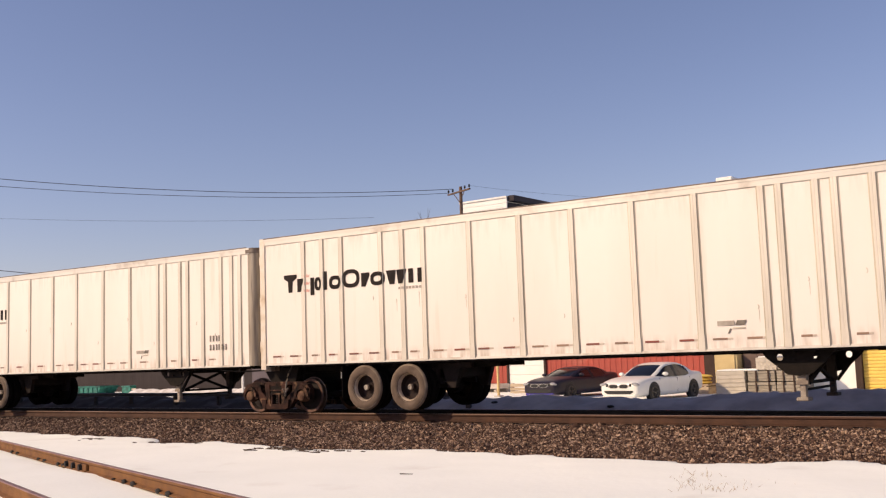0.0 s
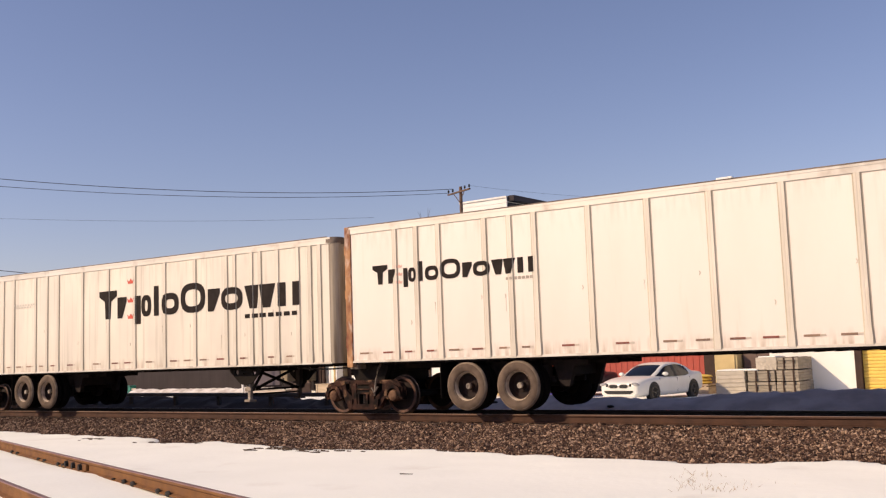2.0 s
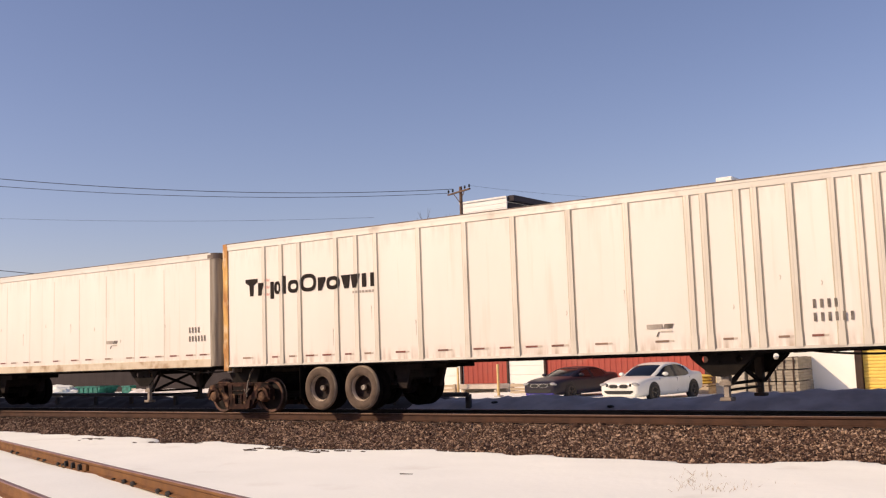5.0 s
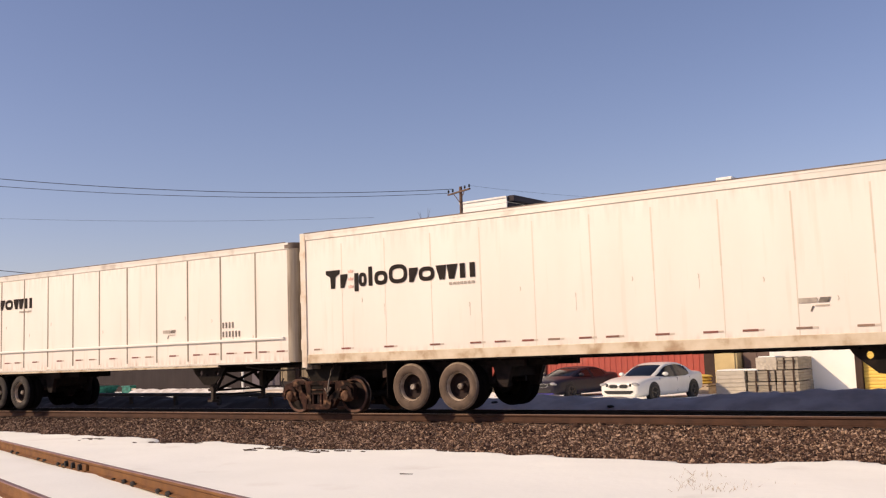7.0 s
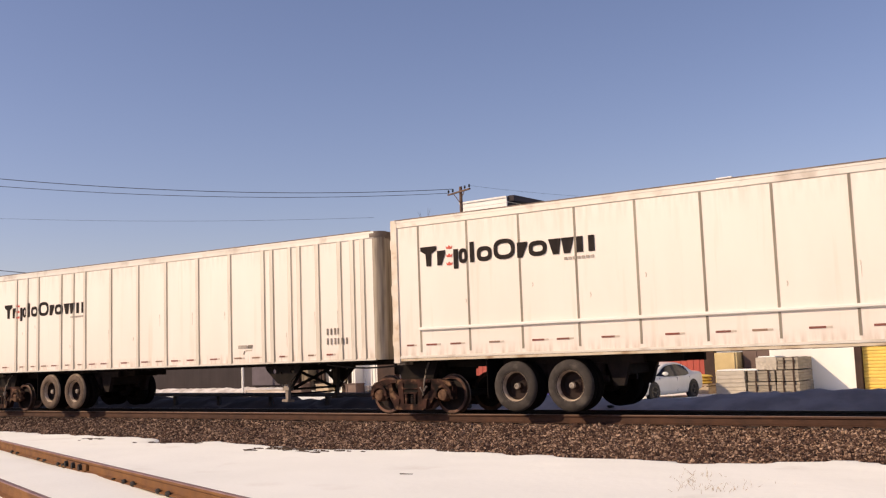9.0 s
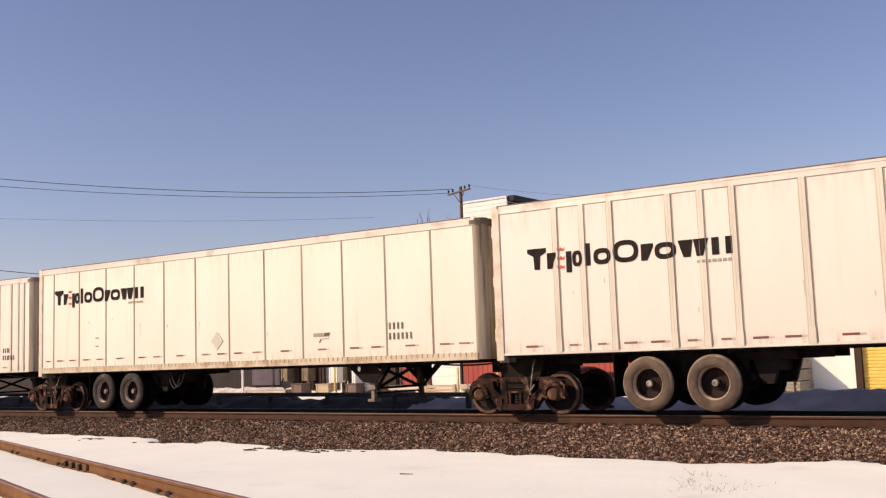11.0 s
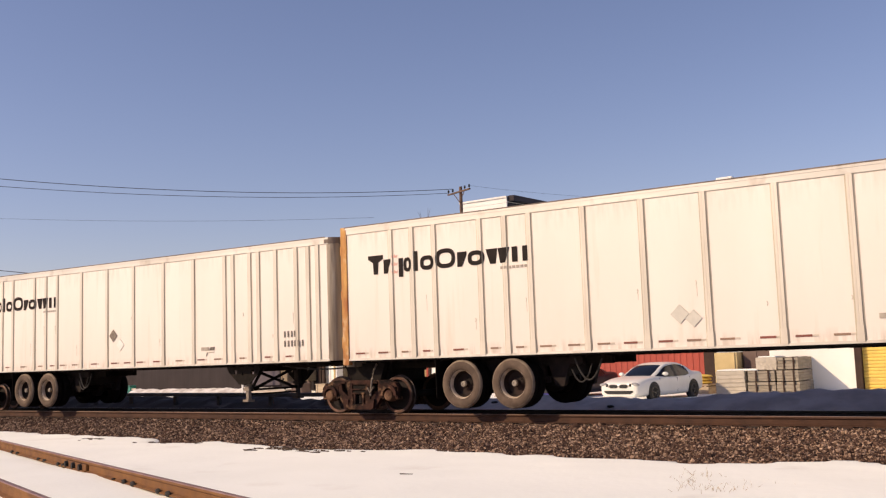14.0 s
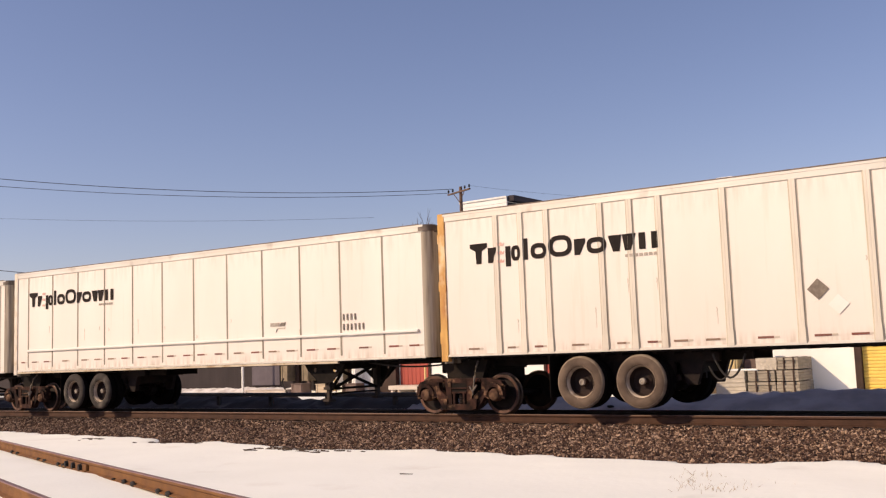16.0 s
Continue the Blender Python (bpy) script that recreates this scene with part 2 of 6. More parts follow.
GREYWALL = mat("dark_grey_siding", (0.026, 0.017, 0.018), (0.019, 0.012, 0.013), 1, 0.8, bump=0.1)
TEAL = mat("teal_paint", (0.03, 0.22, 0.175), (0.012, 0.09, 0.075), 3, 0.6, bump=0.15, dirt=(0.03, 0.04, 0.035), amount=0.25, dscale=4)
GALV = mat("dark_weathered_rail", (0.055, 0.047, 0.044), (0.035, 0.030, 0.028), 3, 0.7, 0.3, bump=0.15)
POLE = mat("weathered_pole_wood", (0.16, 0.10, 0.075), (0.11, 0.07, 0.05), 4, 0.9, bump=0.4, stretch=(4, 4, 0.3))
WIRE = mat("overhead_wire", (0.08, 0.085, 0.11), None, 4, 0.6, bump=0)
TWIG = mat("bare_twigs", (0.13, 0.10, 0.085), (0.09, 0.07, 0.06), 5, 0.9, bump=0.2)
DRYGRASS = mat("dry_grass", (0.42, 0.33, 0.22), (0.27, 0.20, 0.13), 9, 0.9, bump=0)
CARWHITE = mat("white_car_paint", (0.80, 0.785, 0.735), (0.76, 0.745, 0.695), 2, 0.25, bump=0, spec=0.6)
CARDARK = mat("dark_blue_car_paint", (0.019, 0.016, 0.028), (0.027, 0.021, 0.027), 3, 0.35, 0.0, bump=0, spec=0.3, dirt=(0.07, 0.055, 0.05), amount=0.08, dscale=2)
BLUEPAINT = mat("blue_bumper_paint", (0.06, 0.05, 0.30), (0.04, 0.035, 0.20), 3, 0.35, bump=0)
GLASS = glass_mat("tinted_car_glass", (0.006, 0.007, 0.010), 0.12)
LAMP = mat("headlamp_lens", (0.50, 0.50, 0.49), (0.36, 0.36, 0.36), 4, 0.15, 0.2, bump=0, spec=0.8)
RIMGREY = mat("dull_alloy", (0.12, 0.115, 0.11), (0.08, 0.075, 0.07), 6, 0.5, 0.5, bump=0)
CHROME = mat("alloy_rim", (0.55, 0.54, 0.52), (0.45, 0.44, 0.42), 6, 0.35, 0.8, bump=0)
TRIM = mat("black_plastic", (0.02, 0.02, 0.021), None, 6, 0.5, bump=0)
DARKROOF = mat("dark_roof_edge", (0.018, 0.013, 0.022), (0.028, 0.020, 0.026), 1, 0.7, bump=0.1)


# ---- mesh helpers ----
def box(bm, x0, x1, y0, y1, z0, z1, bevel=0.0):
    r = bmesh.ops.create_cube(bm, size=1.0, matrix=Matrix.Translation(((x0 + x1) / 2, (y0 + y1) / 2, (z0 + z1) / 2)) @ Matrix.Diagonal((x1 - x0, y1 - y0, z1 - z0, 1)))
    if bevel:
        edges = list({e for v in r["verts"] for e in v.link_edges})
        bmesh.ops.bevel(bm, geom=edges, offset=bevel, segments=1, affect="EDGES")
    return bm


def beam(bm, a, b, w, h=None):
    """A square bar from a to b."""
    a, b = Vector(a), Vector(b)
    d = b - a
    turn = d.to_track_quat("Z", "Y").to_matrix().to_4x4()
    bmesh.ops.create_cube(bm, size=1.0, matrix=Matrix.Translation((a + b) / 2) @ turn @ Matrix.Diagonal((w, h or w, d.length, 1)))
    return bm


def rod(bm, a, b, r0, r1=None, seg=8):
    a, b = Vector(a), Vector(b)
    d = b - a
    turn = d.to_track_quat("Z", "Y").to_matrix().to_4x4()
    bmesh.ops.create_cone(bm, cap_ends=True, segments=seg, radius1=r0, radius2=r0 if r1 is None else r1, depth=d.length, matrix=Matrix.Translation((a + b) / 2) @ turn)
    return bm


def lathe(bm, prof, centre, axis="y", seg=28, caps="both"):
    """Turn a profile of (radius, along) about an axis through centre."""
    rings = []
    for r, h in prof:
        ring = []
        for i in range(seg):
            a = 2 * math.pi * i / seg
            c, s = r * math.cos(a), r * math.sin(a)
            p = {"y": (c, h, s), "z": (c, s, h), "x": (h, c, s)}[axis]
            ring.append(bm.verts.new(Vector(p) + Vector(centre)))
        rings.append(ring)
    for k in range(len(rings) - 1):
        for i in range(seg):
            bm.faces.new((rings[k][i], rings[k][(i + 1) % seg], rings[k + 1][(i + 1) % seg], rings[k + 1][i]))
    if caps == "both":
        bm.faces.new(rings[0])
    if caps in ("both", "last"):
        bm.faces.new(rings[-1])
    if caps == "loop":
        for i in range(seg):
            bm.faces.new((rings[-1][i], rings[-1][(i + 1) % seg], rings[0][(i + 1) % seg], rings[0][i]))
    bmesh.ops.recalc_face_normals(bm, faces=bm.faces)
    return bm


def prism(bm, pts, y0, y1):
    """A flat outline in x and z, given depth from y0 to y1."""
    a = [bm.verts.new((x, y0, z)) for x, z in pts]
    b = [bm.verts.new((x, y1, z)) for x, z in pts]
    n = len(pts)
    fs = [bm.faces.new(a), bm.faces.new(b[::-1])]
    for i in range(n):
        fs.append(bm.faces.new((a[i], b[i], b[(i + 1) % n], a[(i + 1) % n])))
    bmesh.ops.recalc_face_normals(bm, faces=fs)
    return bm


def prism_x(bm, pts, x0, x1):
    """A flat outline in y and z, drawn out from x0 to x1."""
    a = [bm.verts.new((x0, y, z)) for y, z in pts]
    b = [bm.verts.new((x1, y, z)) for y, z in pts]
    n = len(pts)
    fs = [bm.faces.new(a), bm.faces.new(b[::-1])]
    for i in range(n):
        fs.append(bm.faces.new((a[i], b[i], b[(i + 1) % n], a[(i + 1) % n])))
    bmesh.ops.recalc_face_normals(bm, faces=fs)
    return bm


def tube(bm, pts, r, seg=6):
    """A round bar swept along points, in one piece."""
    pts = [Vector(p) for p in pts]
    rings = []
    for i, p in enumerate(pts):
        d = (pts[min(i + 1, len(pts) - 1)] - pts[max(i - 1, 0)]).normalized()
        u = d.cross(Vector((0, 0, 1)) if abs(d.z) < 0.9 else Vector((0, 1, 0))).normalized()
        v = d.cross(u)
        rings.append([bm.verts.new(p + r * (math.cos(a) * u + math.sin(a) * v)) for a in np.linspace(0, 2 * math.pi, seg, endpoint=False)])
    for a, b in zip(rings, rings[1:]):
        for i in range(seg):
            bm.faces.new((a[i], a[(i + 1) % seg], b[(i + 1) % seg], b[i]))
    bm.faces.new(rings[0][::-1])
    bm.faces.new(rings[-1])
    return bm


def sag(a, b, drop, n=14):
    a, b = Vector(a), Vector(b)
    return [a.lerp(b, i / n) - Vector((0, 0, 4 * drop * (i / n) * (1 - i / n))) for i in range(n + 1)]


def data_of(name, bm, material, smooth=False):
    me = bpy.data.meshes.new(name)
    bm.to_mesh(me)
    bm.free()
    for mt in material if isinstance(material, (list, tuple)) else (material,):
        me.materials.append(mt)
    if smooth:
        for p in me.polygons:
            p.use_smooth = True
        me.set_sharp_from_angle(angle=radians(38))
    return me


def part(name, bm, material, parent, label="", smooth=False):
    """One mesh object under a thing or a part; bm may be a finished mesh that alike pieces share."""
    me = bm if isinstance(bm, bpy.types.Mesh) else data_of(name, bm, material, smooth)
    ob = new(name, me)
    ob.parent = parent
    return tagged(ob, label)


def thing(name, label, category, m=None, group="", kind=""):
    ob = new(name)
    if m is not None:
        ob.matrix_basis = m
    return tagged(ob, label, category, group, kind)


def lone(name, bm, material, label, category, kind="", smooth=False, group=""):
    return tagged(new(name, data_of(name, bm, material, smooth)), label, category, group, kind)


def bm_():
    return bmesh.new()


# ---- ground ----
EDGE = ((-60, -2.4), (-25, -3.0), (-19.4, -3.3), (-17.8, -3.45), (-17.0, -4.15), (-16.3, -4.2), (-15.8, -3.7), (-12.3, -4.35), (-9.9, -3.9), (-7.1, -4.1), (-5.4, -4.4), (-4.4, -3.75), (-3.2, -3.5), (20, -3.4))


def snow_edge(x):
    """Where the snow ends against the ballast."""
    y = float(np.interp(x, [p[0] for p in EDGE], [p[1] for p in EDGE]))
    return y + 0.35 * noise.noise((x * 0.9, 3.1, 0)) + 0.22 * noise.noise((x * 2.6, 7.7, 0)) + 0.12 * noise.noise((x * 7.0, 1.7, 0))


def smooth(a, b, v):
    v = min(1.0, max(0.0, (v - a) / (b - a)))
    return v * v * (3 - 2 * v)


def bank(x):
    """Crest height of the ploughed snow bank along the yard."""
    h = float(np.interp(x, CREST[0], CREST[1]))
    h += 0.07 * noise.noise((x * 0.9, 1.0, 0)) + 0.045 * noise.noise((x * 2.9, 2.0, 0))
    # a low gap trodden through the bank
    gap = smooth(-25.0, -24.8, x) * (1 - smooth(-23.3, -23.1, x))
    return h + (-0.085 - h) * gap


CREST = ((-86.85, -38.6, -20.27, -18.91, -17.95, -16.89, -16.02, -15.34, -14.28, -13.12, -11.97, -10.91, -9.83, -9.07, -7.54, -6.66, 38.6), (0.14, 0.1, 0.04, 0.02, -0.01, -0.06, -0.05, 0.05, 0.02, -0.06, -0.08, -0.06, -0.02, 0.06, 0.11, 0.14, 0.14))


def ground_z(x, y):
    near = -0.28 + 0.035 * noise.noise((x * 0.35, y * 0.5, 0)) + 0.015 * noise.noise((x * 1.4, y * 1.7, 4))
    if y < 4:
        e = snow_edge(x)
        return near - 0.32 * smooth(e - 0.05, e + 0.45, y)
    z = -0.70 + 0.03 * noise.noise((x * 0.6, y * 0.6, 9))
    return z


def bank_z(x, y):
    k = smooth(5.0, 7.5, y) * (1 - smooth(7.8, 9.6, y))
    lump = noise.noise((x * 1.7, y * 1.7, 2)) + 0.6 * noise.noise((x * 4.1, y * 4.1, 5))
    return -0.66 - 0.1 * smooth(8.2, 9.6, y) + (bank(x) + 0.66) * k + 0.09 * k * lump


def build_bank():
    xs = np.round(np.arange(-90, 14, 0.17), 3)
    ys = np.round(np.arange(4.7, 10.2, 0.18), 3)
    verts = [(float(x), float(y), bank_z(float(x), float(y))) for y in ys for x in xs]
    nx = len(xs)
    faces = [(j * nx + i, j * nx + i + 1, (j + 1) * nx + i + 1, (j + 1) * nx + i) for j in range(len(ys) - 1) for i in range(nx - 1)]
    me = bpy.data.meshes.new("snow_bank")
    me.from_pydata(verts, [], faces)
    me.materials.append(SHADEDSNOW)
    me.materials.append(SHADEDEARTH)
    # The far stretch gets the darkest tone, deeper shade put into the colour.
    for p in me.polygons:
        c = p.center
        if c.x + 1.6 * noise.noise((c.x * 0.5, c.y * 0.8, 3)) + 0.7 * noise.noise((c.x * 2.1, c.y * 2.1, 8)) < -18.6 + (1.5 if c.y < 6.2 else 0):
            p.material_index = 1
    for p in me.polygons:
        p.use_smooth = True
    tagged(new("snow_bank", me), "grey ploughed snow bank with dirt and train shade in its colour", "snow bank", kind="structure")


def build_ground():
    xs = sorted({*(-3000, -1500, -800, -400, -250, -160, -120, -90), *np.round(np.arange(-75, 9, 0.3), 3).tolist(), *(12, 20, 40, 80, 160, 320, 700, 1500, 3000)})
    ys = sorted({*(-1500, -600, -200, -80, -50, -35, -25), *np.round(np.arange(-19, -6, 0.4), 3).tolist(), *np.round(np.arange(-6, -2.0, 0.11), 3).tolist(), *(-1, 1, 3, 4.5), *np.round(np.arange(5, 15, 0.3), 3).tolist(), *(17, 20, 25, 30, 40, 60, 100, 200, 500, 1200, 3000)})
    verts = [(x, y, ground_z(x, y)) for y in ys for x in xs]
    nx = len(xs)
    faces = [(j * nx + i, j * nx + i + 1, (j + 1) * nx + i + 1, (j + 1) * nx + i) for j in range(len(ys) - 1) for i in range(nx - 1)]
    me = bpy.data.meshes.new("ground")
    me.from_pydata(verts, [], faces)
    me.materials.append(SNOW)
    for p in me.polygons:
        p.use_smooth = True
    tagged(new("ground", me), "trodden white snow over level yard ground", "ground", kind="structure")


def bed_z(y):
    return float(np.interp(y, (-5.5, -4.2, -0.6, -0.1, 2.7, 3.2, 6.5), (-0.50, -0.36, -0.225, -0.19, -0.19, -0.22, -0.62)))


def build_ballast():
    bm = bm_()
    prism_x(bm, [(-5.6, -0.75)] + [(y, bed_z(y) - 0.035) for y in (-5.5, -4.2, -0.6, -0.1, 2.7, 3.2, 6.5)] + [(6.6, -0.75)], -420, 160)
    lone("ballast_bed", bm, BED, "brown gravel track bed under the main line", "ballast", "structure")
    rng = np.random.default_rng(5)
    spots = []
    for x0, x1, y0, y1, per in ((-17, -1.5, -4.6, 0.35, 1650), (-26, -17, -4.6, 0.35, 1050), (-36, -26, -4.2, 0.35, 520), (-60, -36, -3.6, 0.35, 130), (-40, -1.5, 0.75, 1.9, 45)):
        n = int((x1 - x0) * (y1 - y0) * per)
        spots.append(np.stack([rng.uniform(x0, x1, n), rng.uniform(y0, y1, n)], 1))
    spots = np.concatenate(spots)
    edge = np.interp(spots[:, 0], [p[0] for p in EDGE], [p[1] for p in EDGE])
    bare = np.interp(spots[:, 0], (-11.0, -8.0), (0.0, 0.55))  # bare earth strip below the stones
    spots = spots[spots[:, 1] > edge - 0.15 + bare + rng.normal(0, 0.12, len(spots))]
    n = len(spots)
    unit = np.array([(1, 0, 0), (-1, 0, 0), (0, 1, 0), (0, -1, 0), (0, 0, 1), (0, 0, -1)], float)
    tri = np.array([(0, 2, 4), (2, 1, 4), (1, 3, 4), (3, 0, 4), (2, 0, 5), (1, 2, 5), (3, 1, 5), (0, 3, 5)])
    size = rng.lognormal(math.log(0.0145), 0.36, n).clip(0.010, 0.042)
    v = unit[None] * (1 + rng.normal(0, 0.28, (n, 6, 3))) * 1.25 + rng.normal(0, 0.22, (n, 6, 3))
    q = rng.normal(size=(n, 4))
    q /= np.linalg.norm(q, axis=1, keepdims=True)
    w, x, y, z = q.T
    rm = np.stack([1 - 2 * (y * y + z * z), 2 * (x * y - z * w), 2 * (x * z + y * w), 2 * (x * y + z * w), 1 - 2 * (x * x + z * z), 2 * (y * z - x * w), 2 * (x * z - y * w), 2 * (y * z + x * w), 1 - 2 * (x * x + y * y)], 1).reshape(n, 3, 3)
    v = np.einsum("nij,nkj->nki", rm, v) * size[:, None, None]
    zc = np.interp(spots[:, 1], (-5.5, -4.2, -0.6, -0.1, 2.7, 3.2, 6.5), (-0.50, -0.36, -0.225, -0.19, -0.19, -0.22, -0.62))
    v += np.stack([spots[:, 0], spots[:, 1], zc - 0.012 + rng.uniform(-0.012, 0.018, n)], 1)[:, None, :]
    f = (tri[None] + (np.arange(n) * 6)[:, None, None]).reshape(-1, 3)
    me = bpy.data.meshes.new("ballast_stones")
    me.from_pydata(v.reshape(-1, 3), [], f)
    me.materials.append(STONE)
    tagged(new("ballast_stones", me), "loose brown and grey crushed track stones", "ballast", kind="stuff")


RAILSHAPE = ((-0.07, 0.0), (0.07, 0.0), (0.07, 0.012), (0.014, 0.03), (0.010, 0.115), (0.036, 0.13), (0.036, 0.158), (0.028, 0.168), (-0.028, 0.168), (-0.036, 0.158), (-0.036, 0.13), (-0.010, 0.115), (-0.014, 0.03), (-0.07, 0.012))


def rail_mesh(name, length, web, head):
    bm = bm_()
    prism_x(bm, RAILSHAPE, 0, length)
    me = data_of(name, bm, [web, head])
    for p in me.polygons:
        if p.normal.z > 0.4 and p.center.z > 0.12:
            p.material_index = 1
    return me


def build_main_track():
    tr = thing("railway_track", "rusty brown main line rails on dark timber ties", "track", kind="structure")
    me = rail_mesh("rail", 520, RAIL, RAILHEAD)
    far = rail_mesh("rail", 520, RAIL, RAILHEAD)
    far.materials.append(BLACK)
    # The far rail's inner side is black: shade below the train, painted on.
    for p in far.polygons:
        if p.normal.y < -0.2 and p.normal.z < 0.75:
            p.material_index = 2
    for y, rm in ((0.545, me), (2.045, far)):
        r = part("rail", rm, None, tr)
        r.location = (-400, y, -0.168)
    bm = bm_()
    box(bm, -0.11, 0.11, 0.0, 2.59, -0.34, -0.172, 0.012)
    tie = data_of("tie", bm, TIE)
    bm = bm_()
    box(bm, -0.09, 0.09, -0.16, 0.16, -0.172, -0.160)
    plate = data_of("tie_plate", bm, RAIL)
    for i in range(130):
        t = part("tie", tie, None, tr)
        t.location = (-64 + 0.52 * i, 0, 0)
        if -40 < t.location.x < 0:
            p = part("tie_plate", plate, None, tr)
            p.location = (t.location.x, 0.545, 0)


def build_siding():
    ang = math.degrees(math.atan2(-3.89, 11.45))
    tr = thing("siding_track", "orange-rusted siding rails half buried in snow", "track", pose(-19.15, -6.26, -0.268, 0, 0, ang), kind="structure")
    me = rail_mesh("siding_rail", 90, SIDERAIL, SIDEHEAD)
    for y in (0.0, -1.507):
        r = part("rail", me, None, tr)
        r.location = (-45, y, 0)
    bm = bm_()
    box(bm, -1.12, 0.10, -0.055, -0.012, 0.02, 0.118, 0.008)
    box(bm, -1.12, 0.10, -0.085, -0.012, 0.005, 0.03, 0.006)
    jb = part("joint_bar", bm, SIDERAIL, tr, "rusted steel joint bar bolted to the rail")
    jb.location = (6.3, 0, 0)
    bm = bm_()
    rod(bm, (0, -0.10, 0.066), (0, -0.05, 0.066), 0.045, 0.055, seg=8)
    bolt = data_of("bolt", bm, BLACK)
    for dx in (-0.92, -0.53, -0.15):
        b = part("bolt", bolt, None, jb)
        b.location = (dx, 0, 0)
    for i, (x, w) in enumerate(((-3.2, 1), (-1.4, 0.8), (0.2, 0.9), (1.42, 1), (1.86, 0.9), (3.50, 0.8), (3.92, 0.9), (4.82, 1), (5.14, 1.1), (7.77, 0.5), (8.24, 1), (8.60, 1.1), (9.57, 1), (9.92, 1.1), (11.1, 1), (11.5, 0.9), (12.7, 1), (13.1, 1.1))):
        bm = bm_()
        bmesh.ops.create_icosphere(bm, subdivisions=2, radius=1)
        for v in bm.verts:
            k = 1 + 0.35 * noise.noise(v.co * 2.3 + Vector((x, 0, 0)))
            v.co = Vector((v.co.x * 0.070 * w * k, v.co.y * 0.030 * k, v.co.z * 0.034 * w * k))
        part("spike_clump", bm, BLACK, tr, "dark spike and plate at the rail foot").location = (x, -0.060, 0.022)


build_ground()
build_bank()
build_ballast()
build_main_track()
build_siding()
# ---- the train ----
SPEED, PITCHLEN, FIRST = 9.6905, 16.6226, -18.14
SLACK = {0: -0.05, 1: 0.02, 2: 0.02, 3: 0.01, 5: 0.06, 6: 0.02, 7: 0.03, 8: -0.03, 9: 0.03, 10: 0.08}
LONG, WIDE, LOW, HIGH = 16.22, 2.59, 1.165, 4.20
RIBS = (1.36, 1.96, 2.57, 3.77, 4.39, 4.98, 6.21, 7.45, 8.66, 9.96, 11.20, 12.42, 12.73, 13.35, 13.66, 14.27, 14.97, 15.37, 15.68)
SEAMS = tuple(0.64 + 1.293 * i for i in range(12))
WHEELS_AT = (3.14, 4.41)
TYRE_Z = 0.605
SHARED = {}
FLOORS = {4: 1.19, 5: 1.225, 6: 1.21, 7: 1.15, 8: 1.215, 9: 1.225, 10: 1.225, 11: 1.20}  # floor heights that differ along the train


def shared(key, make, material, smooth=False):
    kept = (key, LOW)
    if kept not in SHARED:
        bm = bm_()
        make(bm)
        SHARED[kept] = data_of(key.split(":")[0], bm, material, smooth)
    return SHARED[kept]


def shell(bm):
    """The closed van body, its front corners rounded."""
    r, x1 = 0.20, LONG
    out = [(0.0, 0.0)]
    out += [(x1 - r + r * math.sin(a), r - r * math.cos(a)) for a in np.linspace(0, math.pi / 2, 7)]
    out += [(x1 - r + r * math.cos(a), WIDE - r + r * math.sin(a)) for a in np.linspace(0, math.pi / 2, 7)]
    out += [(0.0, WIDE)]
    lo = [bm.verts.new((x, y, LOW + 0.02)) for x, y in out]
    hi = [bm.verts.new((x, y, HIGH - 0.03)) for x, y in out]
    fs = [bm.faces.new(lo[::-1]), bm.faces.new(hi)]
    for i in range(len(out)):
        j = (i + 1) % len(out)
        fs.append(bm.faces.new((lo[i], lo[j], hi[j], hi[i])))
    bmesh.ops.recalc_face_normals(bm, faces=fs)


def corner(bm):
    r = 0.207
    pts = [(LONG - 0.235, -0.007)] + [(LONG - 0.2 + r * math.sin(a), 0.2 - r * math.cos(a)) for a in np.linspace(0, math.pi / 2, 8)] + [(LONG + 0.007, 0.36)]
    inner = [(LONG - 0.235, 0.01)] + [(LONG - 0.2 + 0.17 * math.sin(a), 0.2 - 0.17 * math.cos(a)) for a in np.linspace(0, math.pi / 2, 8)] + [(LONG - 0.02, 0.36)]
    ring = pts + inner[::-1]
    lo = [bm.verts.new((x, y, LOW + 0.01)) for x, y in ring]
    hi = [bm.verts.new((x, y, HIGH - 0.02)) for x, y in ring]
    n = len(ring)
    for i in range(n):
        j = (i + 1) % n
        bm.faces.new((lo[i], lo[j], hi[j], hi[i]))
    bm.faces.new(hi)
    bm.faces.new(lo[::-1])
    bmesh.ops.recalc_face_normals(bm, faces=bm.faces)


def corner_cap(bm):
    """A dark casting round the top of the near front corner."""
    ring = [(LONG - 0.30, -0.026)] + [(LONG - 0.2 + 0.226 * math.sin(a), 0.2 - 0.226 * math.cos(a)) for a in np.linspace(0, math.pi / 2, 7)] + [(LONG - 0.02, 0.20), (LONG - 0.2, 0.02), (LONG - 0.30, 0.02)]
    lo = [bm.verts.new((x, y, HIGH - 0.13)) for x, y in ring]
    hi = [bm.verts.new((x, y, HIGH + 0.012)) for x, y in ring]
    n = len(ring)
    for i in range(n):
        bm.faces.new((lo[i], lo[(i + 1) % n], hi[(i + 1) % n], hi[i]))
    bm.faces.new(hi)
    bm.faces.new(lo[::-1])
    bmesh.ops.recalc_face_normals(bm, faces=bm.faces)


